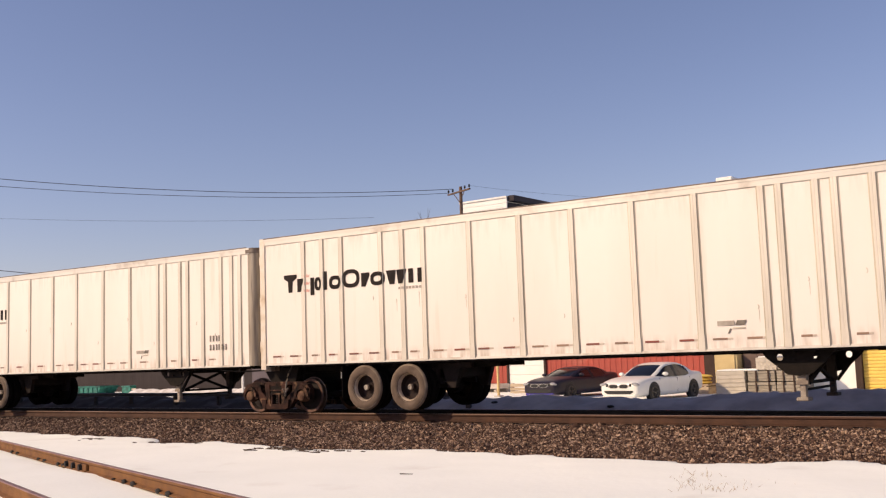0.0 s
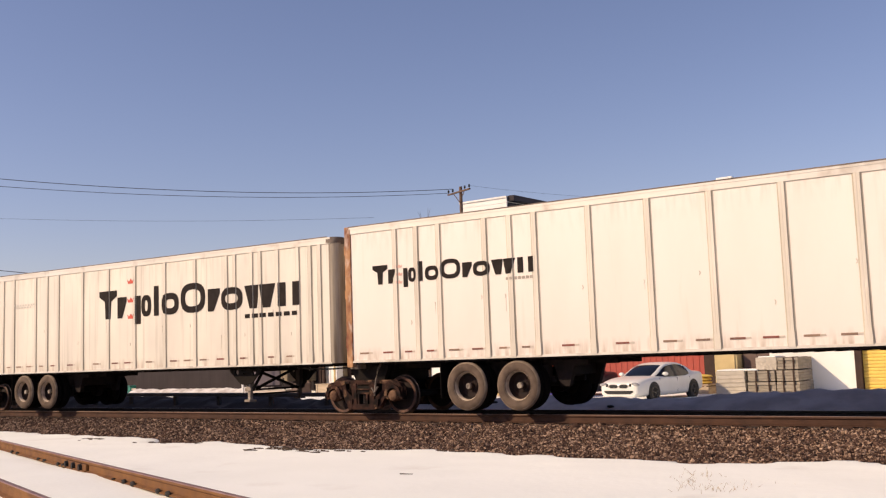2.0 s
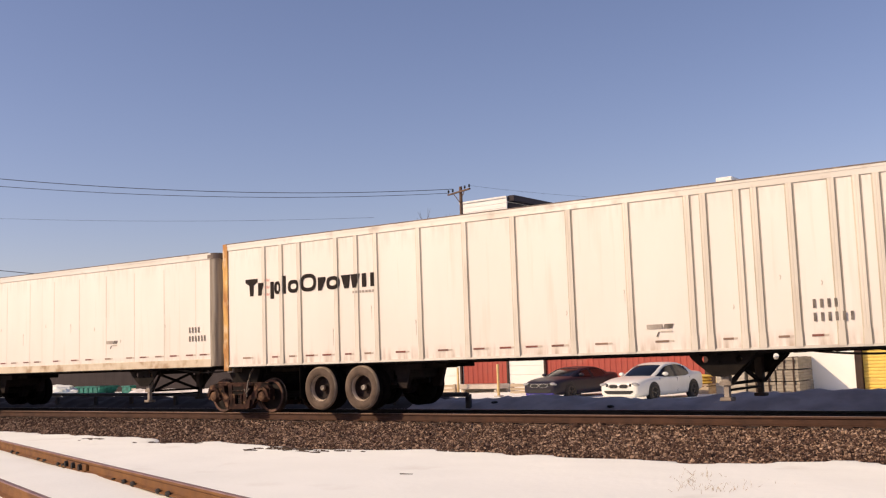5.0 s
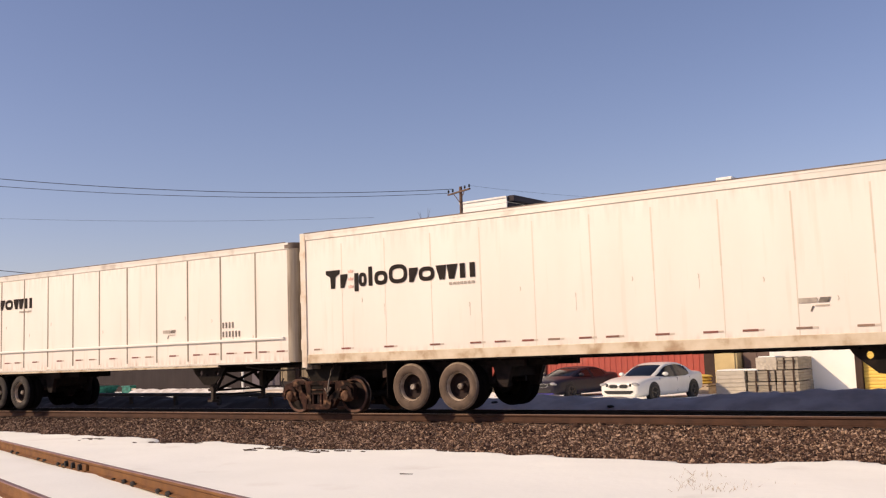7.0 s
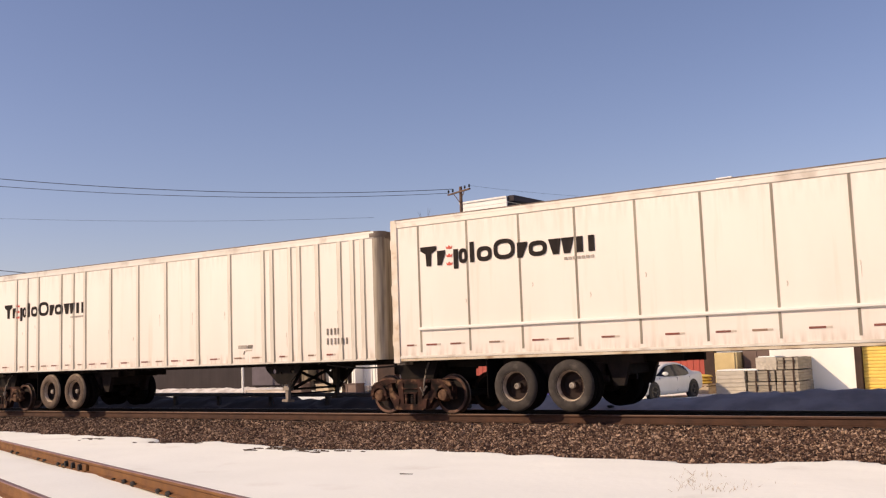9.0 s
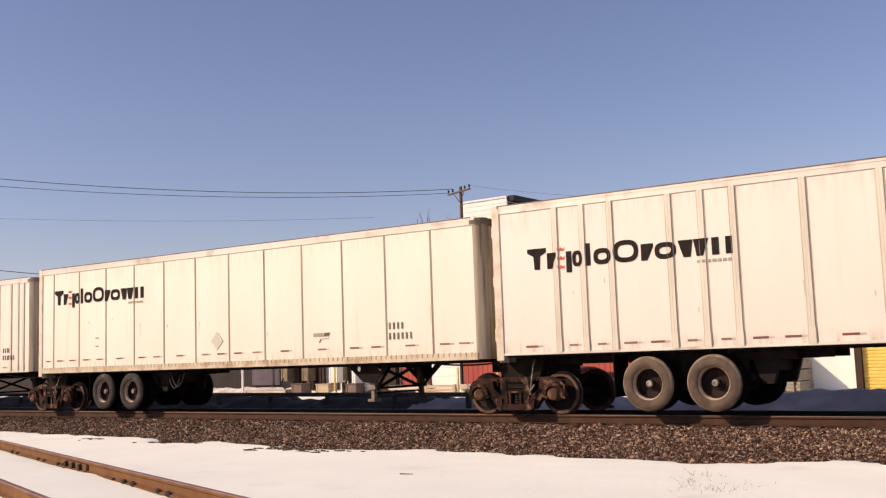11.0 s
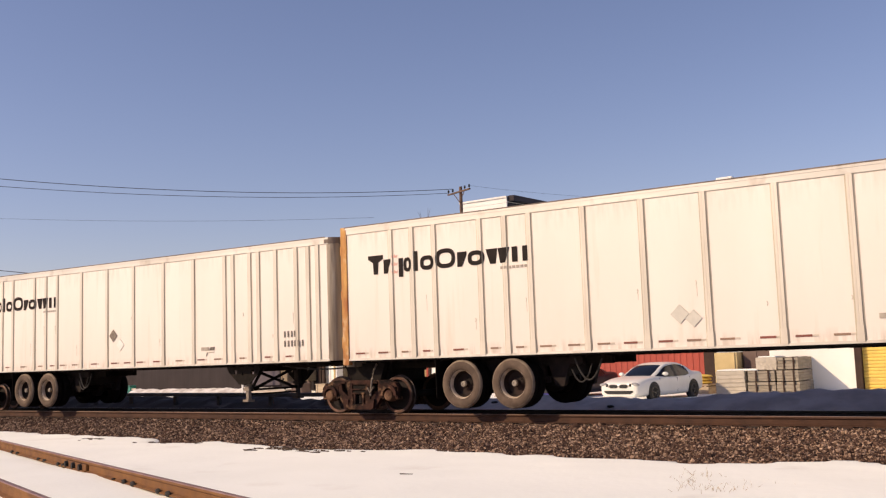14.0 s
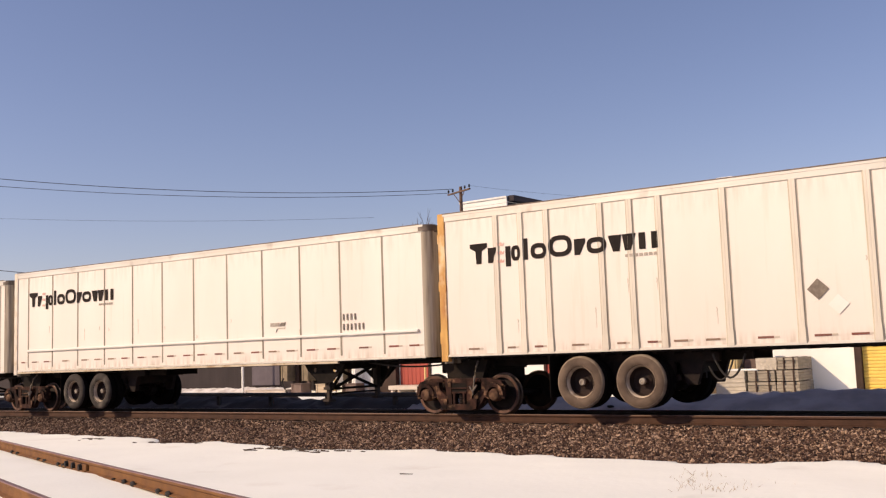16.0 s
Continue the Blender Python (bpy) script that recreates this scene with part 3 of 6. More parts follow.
def nose_marks(bm):
    """The fleet mark and the two number rows on the front wall, as plain bars."""
    for i in range(8):
        y = 0.42 + 0.22 * i
        box(bm, LONG + 0.002, LONG + 0.006, y, y + 0.13, 3.36, 3.72)
    for j, n in ((1.98, 4), (1.74, 6)):
        for i in range(n):
            box(bm, LONG + 0.002, LONG + 0.006, 0.46 + 0.16 * i, 0.56 + 0.16 * i, j, j + 0.17)


def rib(bm):
    """A pressed hat-section post with sloped flanks and a shallow middle groove."""
    prof = [(-0.080, 0.002), (-0.080, -0.005), (-0.068, -0.007), (-0.050, -0.027), (-0.012, -0.028), (0.0, -0.024), (0.012, -0.028), (0.050, -0.027), (0.068, -0.007), (0.080, -0.005), (0.080, 0.002)]
    lo = [bm.verts.new((x, y, LOW + 0.055)) for x, y in prof]
    hi = [bm.verts.new((x, y, HIGH - 0.14)) for x, y in prof]
    for i in range(len(prof) - 1):
        bm.faces.new((lo[i], lo[i + 1], hi[i + 1], hi[i]))
    bm.faces.new(lo)
    bm.faces.new(hi[::-1])
    foot = [(-0.088, 0.002), (-0.084, -0.010), (-0.060, -0.035), (0.060, -0.035), (0.084, -0.010), (0.088, 0.002)]
    lo = [bm.verts.new((x, y, LOW + 0.03)) for x, y in foot]
    hi = [bm.verts.new((x * 0.92, y * 0.9, LOW + 0.30)) for x, y in foot]
    for i in range(len(foot) - 1):
        bm.faces.new((lo[i], lo[i + 1], hi[i + 1], hi[i]))
    bm.faces.new(lo)
    bm.faces.new(hi[::-1])
    bmesh.ops.recalc_face_normals(bm, faces=bm.faces)


def seam(bm):
    box(bm, -0.024, 0.024, -0.006, 0.004, LOW + 0.12, HIGH - 0.15)
    box(bm, -0.022, -0.006, -0.010, -0.004, LOW + 0.14, HIGH - 0.17)


def faint_seam(bm):
    box(bm, -0.008, 0.008, -0.003, 0.004, LOW + 0.2, LOW + 1.55)
    box(bm, -0.016, 0.016, -0.002, 0.004, LOW + 1.5, HIGH - 0.3)


def tyre(bm):
    lathe(bm, [(0.30, 0.03), (0.33, 0.005), (0.40, -0.004), (0.47, 0.012), (0.502, 0.045), (0.51, 0.07), (0.51, 0.09), (0.497, 0.095), (0.497, 0.105), (0.51, 0.11), (0.51, 0.14), (0.497, 0.145), (0.497, 0.155), (0.51, 0.16), (0.51, 0.18), (0.502, 0.205), (0.47, 0.238), (0.40, 0.25), (0.30, 0.24)], (0, 0, 0), "y", 40, "loop")


def rim(bm):
    lathe(bm, [(0.314, 0.010), (0.314, 0.028), (0.300, 0.034), (0.282, 0.06), (0.274, 0.125), (0.262, 0.19), (0.24, 0.235), (0.14, 0.245), (0.14, 0.26), (0.30, 0.262)], (0, 0, 0), "y", 32, "last")


def hub(bm):
    lathe(bm, [(0.005, 0.094), (0.028, 0.094), (0.034, 0.084), (0.056, 0.087), (0.062, 0.098), (0.064, 0.14), (0.074, 0.15), (0.078, 0.225), (0.14, 0.232), (0.14, 0.25)], (0, 0, 0), "y", 18)
    for i in range(8):
        a = 2 * math.pi * i / 8
        rod(bm, (0.115 * math.cos(a), 0.212, 0.115 * math.sin(a)), (0.115 * math.cos(a), 0.24, 0.115 * math.sin(a)), 0.011, seg=6)


def road_wheels(tr, dark, back, raised):
    # The shoulder ring is dust plus the sunlit tyre edge put into its colour.
    tm = shared("tyre:d" if dark else "tyre:l", tyre, [TYREDARK if dark else TYRE, TYREIN, TYREDARK if dark else SHOULDER], True)
    rm, hm = shared("rim", rim, [RIM, DISC], True), shared("hub", hub, [HUB, DISC], True)
    # Deep faces take the dark tone, painting in the shadow inside the dish.
    for me, lim in ((rm, 0.13), (hm, 0.145)):
        for p in me.polygons:
            p.material_index = 1 if p.center.y > lim else 0
    # Treads and inner faces turn black, under-floor shade put into the colour.
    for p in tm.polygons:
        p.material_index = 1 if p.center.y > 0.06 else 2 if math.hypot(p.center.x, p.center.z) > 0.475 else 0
    # Inner and far-side tyres are wholly black for that same painted shade.
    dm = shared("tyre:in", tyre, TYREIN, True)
    for x in (WHEELS_AT[0] - back, WHEELS_AT[1] - back):
        for y, flip in ((0.015, 0), (0.30, 0), (WIDE - 0.015, 180), (WIDE - 0.30, 180)):
            outer = y in (0.015, WIDE - 0.015)
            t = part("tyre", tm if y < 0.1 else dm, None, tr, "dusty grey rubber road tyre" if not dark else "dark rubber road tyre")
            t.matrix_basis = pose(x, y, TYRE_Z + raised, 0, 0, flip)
            if outer:
                part("rim", rm, None, t, "dusty pale steel rim")
                part("hub", hm, None, t, "round steel wheel hub")
        part("axle", shared("axle", lambda bm: rod(bm, (0, 0.3, 0), (0, WIDE - 0.3, 0), 0.07, seg=12), UNDER), None, tr).location = (x, 0, TYRE_Z)


def suspension(bm):
    for y in (0.62, 1.87):
        box(bm, 2.55, 5.75, y - 0.05, y + 0.07, 0.98, 1.20, 0.01)
        for x in (2.85, 3.78, 5.2):
            prism(bm, [(x - 0.24, 1.0), (x + 0.24, 1.0), (x + 0.10, 0.56), (x - 0.10, 0.56)], y - 0.05, y + 0.07)
        for x in WHEELS_AT:
            box(bm, x - 0.55, x + 0.55, y - 0.04, y + 0.05, 0.64, 0.76, 0.01)
            rod(bm, (x + 0.35, y, 0.74), (x + 0.35, y, 1.02), 0.12, seg=12)
            lathe(bm, [(0.05, -0.09), (0.205, -0.09), (0.205, 0.09), (0.05, 0.09)], (x, y + (0.10 if y < 1 else -0.10), TYRE_Z), "y", 16)
    for x in (2.85, 3.78, 5.2):
        box(bm, x - 0.06, x + 0.06, 0.62, 1.9, 0.78, 1.02)
    rod(bm, (4.95, 0.9, 0.88), (4.95, 1.7, 0.88), 0.14, seg=14)


def mud_flap(bm):
    box(bm, -0.012, 0.012, -0.30, 0.30, 0.36, 1.19, 0.006)
    box(bm, -0.03, 0.03, -0.32, 0.32, 1.14, 1.21)


def crossmembers(bm):
    for y in (0.02, WIDE - 0.08):
        box(bm, 0.1, LONG - 0.2, y, y + 0.06, LOW - 0.035, LOW + 0.01)
    for i in range(44):
        x = 0.5 + i * 0.35
        box(bm, x - 0.03, x + 0.03, 0.09, WIDE - 0.09, LOW - 0.07, LOW + 0.018)
    for y in (0.75, 1.72):
        box(bm, 0.4, 6.3, y, y + 0.12, 1.0, LOW - 0.02)


def gusset(bm):
    """A tapering bracket plate, pierced by a round hole near each upper corner."""
    box(bm, 12.07, 13.46, -0.02, 0.02, 1.165, 1.22)
    holes = ((12.46, 1.02), (13.09, 1.02))
    outer = [(12.12, 1.165), (12.46, 1.165), (12.78, 1.165), (13.09, 1.165), (13.42, 1.165), (13.32, 1.02), (13.00, 0.74), (12.78, 0.70), (12.58, 0.72), (12.22, 1.02)]
    rim = []
    for cx, cz in holes:
        rim.append([(cx + 0.062 * math.cos(2 * math.pi * i / 12), cz + 0.062 * math.sin(2 * math.pi * i / 12)) for i in range(12)])
    front = [bm.verts.new((x, -0.016, z)) for x, z in outer]
    rings = [[bm.verts.new((x, -0.016, z)) for x, z in r] for r in rim]
    edges = [bm.edges.new((front[i], front[(i + 1) % len(front)])) for i in range(len(front))]
    for r in rings:
        edges += [bm.edges.new((r[i], r[(i + 1) % 12])) for i in range(12)]
    made = bmesh.ops.triangle_fill(bm, use_beauty=True, use_dissolve=False, edges=edges, normal=(0, -1, 0))
    faces = [f for f in made["geom"] if isinstance(f, bmesh.types.BMFace)]
    grown = bmesh.ops.extrude_face_region(bm, geom=faces)
    for v in grown["geom"]:
        if isinstance(v, bmesh.types.BMVert):
            v.co.y = 0.016
    bmesh.ops.recalc_face_normals(bm, faces=bm.faces)


def leg(bm):
    box(bm, 12.86, 13.01, -0.075, 0.075, 0.58, 1.2, 0.012)
    box(bm, 12.885, 12.985, -0.05, 0.05, 0.33, 0.60, 0.008)
    box(bm, 12.83, 13.04, -0.12, 0.12, 0.27, 0.335, 0.012)
    prism(bm, [(12.83, 0.62), (13.04, 0.62), (13.04, 0.55), (12.83, 0.55)], -0.085, 0.085)


def braces(bm):
    beam(bm, (12.95, 0.5, 0.56), (12.95, 2.08, 1.10), 0.06)
    beam(bm, (12.95, 2.08, 0.56), (12.95, 0.5, 1.10), 0.06)
    box(bm, 12.92, 12.98, 0.5, 2.1, 0.545, 0.60)
    box(bm, 12.92, 12.98, 0.5, 2.1, 0.44, 0.48)
    box(bm, 12.80, 13.12, 0.62, 1.97, 1.02, 1.2, 0.03)
    rod(bm, (12.85, 0.25, 0.98), (12.85, 0.5, 0.98), 0.02)


def ring_block(bm, x0, x1, z0, z1, k):
    """A flat rounded frame."""
    cx, cz, hx, hz = (x0 + x1) / 2, (z0 + z1) / 2, (x1 - x0) / 2, (z1 - z0) / 2
    def loop(hx, hz, y):
        out = []
        for i in range(20):
            a = 2 * math.pi * i / 20
            c, s = math.cos(a), math.sin(a)
            out.append(bm.verts.new((cx + hx * math.copysign(abs(c) ** 0.75, c), y, cz + hz * math.copysign(abs(s) ** 0.75, s))))
        return out
    o, i_ = loop(hx, hz, -0.0495), loop(hx - k, hz - k, -0.0495)
    o2, i2 = loop(hx, hz, -0.045), loop(hx - k, hz - k, -0.045)
    for a in range(20):
        b = (a + 1) % 20
        for p, q in ((o, i_), (i_, i2), (i2, o2), (o2, o)):
            bm.faces.new((p[a], p[b], q[b], q[a]))
    bmesh.ops.recalc_face_normals(bm, faces=bm.faces)


def painted(bm, make, ribbed):
    """Lay a flat mark on the panel and, where it crosses a rib, on the rib's face."""
    flat = bm_()
    make(flat)
    xs = [v.co.x for v in flat.verts]
    lo, hi = min(xs), max(xs)
    zones = [(None, -0.0085 if ribbed else -0.0125)]
    if ribbed:
        zones += [((r - 0.052, r + 0.052), -0.0315) for r in RIBS if r + 0.052 > lo and r - 0.052 < hi]
    for zone, y in zones:
        me = bpy.data.meshes.new("mark")
        piece = flat.copy()
        if zone:
            for cut, way in ((zone[0], (-1, 0, 0)), (zone[1], (1, 0, 0))):
                bmesh.ops.bisect_plane(piece, geom=piece.verts[:] + piece.edges[:] + piece.faces[:], plane_co=(cut, 0, 0), plane_no=way, clear_outer=True)
        for v in piece.verts:
            v.co.y += 0.0475 + y
        piece.to_mesh(me)
        piece.free()
        bm.from_mesh(me)
        bpy.data.meshes.remove(me)
    flat.free()


def bar_form(f0, f1, g0, g1):
    return ("bar", (f0, g0), (f1, g0), (f1, g1), (f0, g1))


# plain blocks of the fleet mark: wedges, bars and rounded frames in shares of a block's width and height
FORMS = {
    0: (("wedge", (0.0, 1.0), (0.0, 0.80), (0.32, 0.62), (0.36, 0.0), (0.64, 0.0), (0.68, 0.62), (1.0, 0.80), (1.0, 1.0)),),
    9.6: (("wedge", (0.0, 0.74), (0.0, 0.0), (0.52, 0.0), (1.0, 0.58), (1.0, 0.74)),),
    18.8: (bar_form(0.0, 0.33, -0.24, 0.74), ("ring", 0.38, 1.0, 0.0, 0.74)),
    27.6: (bar_form(0.1, 0.9, 0.0, 1.02),),
    31.6: (("ring", 0.0, 1.0, 0.0, 0.74),),
    40.6: (("ring", 0.0, 1.0, 0.0, 1.0),),
    52.8: (("wedge", (0.0, 0.74), (0.0, 0.0), (0.48, 0.0), (1.0, 0.58), (1.0, 0.74)),),
    58.6: (("ring", 0.0, 1.0, 0.0, 0.74),),
    68.4: (("wedge", (0.0, 0.74), (0.17, 0.0), (0.40, 0.0), (0.49, 0.74)), ("wedge", (0.51, 0.74), (0.60, 0.0), (0.83, 0.0), (1.0, 0.74))),
    82.0: (bar_form(0.0, 0.34, 0.0, 0.74), bar_form(0.66, 1.0, 0.0, 0.74)),
}


def logo(tr, x0, x1, base, tall, ink, crowns, tag):
    """The fleet mark as plain wedges, bars and rounded frames with three small red marks."""
    cells = (("ink", 0, 9.2), ("ink", 9.6, 14.2), ("red", 14.6, 18.2), ("ink", 18.8, 26.5), ("ink", 27.6, 30.4), ("ink", 31.6, 39.6), ("ink", 40.6, 51.6), ("ink", 52.8, 58.0), ("ink", 58.6, 67.6), ("ink", 68.4, 80.8), ("ink", 82.0, 90.2))
    u = (x1 - x0) / 90.2
    for kind, a, b in cells:
        if kind == "red":
            for zf in (0.06, 0.47, 0.88) if crowns < 1.5 else (0.05, 0.62, 1.28):
                def mark(bm, zf=zf):
                    z = base + tall * zf
                    p, w, h = x0 + a * u, (b - a) * u, 0.18 * tall
                    prism(bm, [(p + w * e, z - h / 2 + h * f) for e, f in ((0.12, 0), (0.88, 0), (1.0, 0.85), (0.74, 0.42), (0.5, 1.0), (0.26, 0.42), (0.0, 0.85))], -0.0495, -0.045)
                part("logo_mark", shared(f"logo_mark:{tag}{zf}", lambda bm: painted(bm, mark, tag == "big" or tag[0] == "r"), CROWNRED if crowns > 0.5 else FADEDRED), None, tr, "small red painted mark")
            continue
        s, w = x0 + a * u, (b - a) * u
        for q, (form, *dim) in enumerate(FORMS[a]):
            def flat(bm, form=form, dim=dim):
                if form == "ring":
                    f0, f1, g0, g1 = dim
                    ring_block(bm, s + f0 * w, s + f1 * w, base + g0 * tall, base + g1 * tall, min(0.215 * tall, 0.34 * (f1 - f0) * w))
                else:
                    prism(bm, [(s + f * w, base + g * tall) for f, g in dim], -0.0495, -0.045)
            part("logo_block", shared(f"logo_block:{tag}{a}{q}", lambda bm: painted(bm, flat, tag == "big" or tag[0] == "r"), ink), None, tr, "charcoal painted block of the fleet mark")

    def small(bm):
        for q in range(7):
            a = x1 - (0.24 if crowns > 1.5 else 0.16) * (x1 - x0) * (7 - q) / 7
            box(bm, a, a + (0.024 if crowns > 1.5 else 0.016) * (x1 - x0), -0.0495, -0.045, base - 0.30 * tall, base - 0.17 * tall)
    tagged(part("logo_line", shared(f"logo_line:{tag}", lambda bm: painted(bm, small, tag == "big" or tag[0] == "r"), INK if crowns > 1.5 else FADED), None, tr), kind="stuff")


def bars(tr, x, z, rows, tag, ink=None, w=0.093, h=0.145):
    """Fleet marks as rows of plain bars."""
    ink = ink or MARKGREY
    ribbed = tag[:2] == "t2" or tag == "numribbed"
    me = shared(f"mark_bar:{w}{h}{ink.name}", lambda bm: box(bm, 0, w * 0.50, -0.0495, -0.045, -h, 0), ink)
    for j, (n, skip) in enumerate(rows):
        for i in range(n):
            p = part("mark_bar", me, None, tr)
            at = x + skip + i * w * 1.28
            on_rib = ribbed and min(abs(at + w * 0.2 - r) for r in RIBS) < 0.085
            p.location = (at, 0.0475 - (0.0315 if on_rib else 0.0125), z - j * h * 1.6)


def lozenge(tr, x, z, r, material, label):
    def make(bm):
        prism(bm, [(x - r, z), (x, z + r), (x + r, z), (x, z - r)], -0.016, -0.010)
    part("placard", shared(f"placard:{x}{z}", make, material), None, tr, label)


def scuffs(tr, k):
    """Small curved clip marks half way up the panels, with thin runs below a few."""
    rng = random.Random(700 + k)
    bm = bm_()
    for a, b in zip(RIBS, RIBS[1:]):
        if b - a < 0.5 or rng.random() < 0.35:
            continue
        x, z = b - rng.uniform(0.12, 0.3), rng.choice((1.95, 2.35, 2.55)) + rng.uniform(-0.08, 0.08)
        for q in range(4):
            t0, t1 = -1.1 + 0.55 * q, -0.55 + 0.55 * q
            pts = [(x + r * math.cos(t), z + 1.3 * r * math.sin(t)) for r, t in ((0.026, t0), (0.040, t0), (0.040, t1), (0.026, t1))]
            prism(bm, pts, -0.006, 0.001)
        if rng.random() < 0.4:
            d = rng.uniform(0.1, 0.3)
            prism(bm, [(x + 0.028, z - 0.05), (x + 0.036, z - 0.05), (x + 0.034, z - 0.05 - d), (x + 0.030, z - 0.05 - d)], -0.004, 0.001)
    tagged(part("scuff", bm, SCUFF, tr), kind="stuff")


def trailer(k, style, label, group="piggyback trailers of the train", tall=0.0, dark=False, rear=RUST, hose=False, paint=None, back=0.0, leg_on=0.0):
    tr = thing("road_rail_trailer", label, "trailer", group=group)
    paint = paint or PAINT
    bm = bm_()
    shell(bm)
    part("body", data_of("body", bm, paint), None, tr)
    for y, flip in ((0, 0), (WIDE, 180)):
        near = flip == 0
        if style == "ribbed":
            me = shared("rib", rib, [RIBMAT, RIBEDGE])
            # Flanks are darker than the face: edge grime with shading put in.
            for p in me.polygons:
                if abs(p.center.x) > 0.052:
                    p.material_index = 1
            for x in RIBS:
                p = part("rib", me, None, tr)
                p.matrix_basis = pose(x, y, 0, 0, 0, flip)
        else:
            me = shared("panel_seam", seam, SEAM) if style != "smooth" else shared("faint_seam", faint_seam, FAINT)
            for x in SEAMS:
                p = part("panel_seam", me, None, tr)
                p.matrix_basis = pose(x + (0.55 if style == "smooth" else 0), y, 0, 0, 0, flip)
    for y0, y1, y2 in ((-0.022, 0.06, -0.030), (WIDE - 0.06, WIDE + 0.022, WIDE + 0.010)):
        part("top_rail", shared(f"top_rail:{y0}", lambda bm: (box(bm, 0.02, LONG - 0.17, y0, y1, HIGH - 0.15, HIGH + 0.01, 0.012), box(bm, 0.02, LONG - 0.17, y2, y2 + 0.02, HIGH - 0.035, HIGH + 0.012)), TOPRAIL), None, tr, "grimy aluminium roof rail")
        # Thin dark strip added only to draw an outline along the roof edge.
        part("drip_edge", shared(f"drip_edge:{y0}", lambda bm: box(bm, 0.02, LONG - 0.28, y2 - 0.006, y2 + 0.03, HIGH + 0.013, HIGH + 0.034), NOSE), None, tr, "dark thin drip edge of the roof")
        deep = {"smooth": 0.20, "seamed": 0.155}.get(style, 0.05)
        part("bottom_rail", shared(f"bottom_rail:{y0}{deep}", lambda bm: (box(bm, 0.05, LONG - 0.2, y0 + 0.004, y1, LOW, LOW + deep, 0.008), box(bm, 0.05, LONG - 0.2, y2 + 0.006, y2 + 0.024, LOW, LOW + 0.03)), BOTRAIL if deep > 0.1 else TOPRAIL), None, tr, "stained lower side rail")
        if deep > 0.1:
            def rivets(bm):
                for i in range(110):
                    x = 0.2 + i * 0.145
                    box(bm, x - 0.012, x + 0.012, y2 + 0.004, y2 + 0.03, LOW + 0.075, LOW + 0.16)
            if y0 < 0 and style == "seamed":
                tagged(part("riveted_strip", shared("riveted_strip", rivets, RIBEDGE), None, tr), kind="stuff")
        if style == "banded":
            part("skirt_rail", shared(f"skirt_rail:{y0}", lambda bm: box(bm, 0.05, 13.45, y0 + 0.012, y1, LOW - 0.06, LOW - 0.003, 0.006), BOTRAIL), None, tr, "rust-tinged rail below the panels")
            part("belt_rail", shared(f"belt_rail:{y0}", lambda bm: box(bm, 0.62, 15.86, y0 - 0.035 if y0 < 0 else y1 - 0.02, y0 + 0.03 if y0 < 0 else y1 + 0.035, 1.80, 1.875, 0.02), BELT), None, tr, "white raised belt rail")
    part("roof", shared("roof", lambda bm: box(bm, 0.03, LONG - 0.10, 0.03, WIDE - 0.03, HIGH - 0.03, HIGH + 0.006), ROOF), None, tr, "pale sheet metal roof")
    part("front_rail", shared("front_rail", lambda bm: box(bm, LONG - 0.2, LONG + 0.02, 0.16, WIDE - 0.16, HIGH - 0.16, HIGH + 0.004, 0.01), NOSE), None, tr, "dark weathered front roof rail")
    part("corner_cap", shared("corner_cap", corner_cap, NOSE, True), None, tr, "sooty rounded corner casting")
    tagged(part("nose_mark", shared("nose_mark", nose_marks, INK), None, tr, "dark painted marks on the front wall"), kind="stuff")
    c = shared("corner_post", corner, CORNER, True)
    part("corner_post", c, None, tr, "rounded weathered metal corner")
    c2 = part("corner_post", c, None, tr, "rounded weathered metal corner")
    c2.matrix_basis = Matrix.Translation((0, WIDE, 0)) @ Matrix.Diagonal((1, -1, 1, 1))
    for y0, y1 in ((-0.03, 0.10), (WIDE - 0.10, WIDE + 0.03)):
        part("rear_post", shared(f"rear_post:{y0}{rear.name}", lambda bm: (box(bm, -0.12, 0.06, y0, y1, LOW - 0.10, HIGH + 0.03, 0.01), box(bm, -0.15, -0.1, y0 + 0.02, y1 - 0.02, 1.5, 1.75), box(bm, -0.15, -0.1, y0 + 0.02, y1 - 0.02, 2.6, 2.8), box(bm, -0.15, -0.1, y0 + 0.02, y1 - 0.02, 3.6, 3.8)), rear), None, tr, "rust-streaked rear door post" if rear is not REARWHITE else "stained white rear door post")
    part("rear_sill", shared("rear_sill", lambda bm: box(bm, -0.14, 0.08, 0.1, WIDE - 0.1, LOW - 0.14, LOW + 0.1, 0.01), CORNER), None, tr)
    part("rear_header", shared("rear_header", lambda bm: box(bm, -0.14, 0.06, 0.1, WIDE - 0.1, HIGH - 0.16, HIGH + 0.02, 0.01), CORNER), None, tr)
    for i in range(2):
        d = part("rear_door", shared(f"rear_door:{i}", lambda bm: (box(bm, -0.08, 0.0, 0.11 + i * 1.19, 1.28 + i * 1.19, LOW + 0.11, HIGH - 0.17, 0.01), rod(bm, (-0.1, 0.45 + i * 1.5, LOW + 0.1), (-0.1, 0.45 + i * 1.5, HIGH - 0.18), 0.02)), PAINTOLD), None, tr, "white rear door with lock rod")
    # reflector dashes above the lower rail
    rng = random.Random(40 + k)
    edges = (0.1,) + (RIBS if style == "ribbed" else SEAMS) + (15.95,)
    zz = 1.375 if style == "ribbed" else 1.505
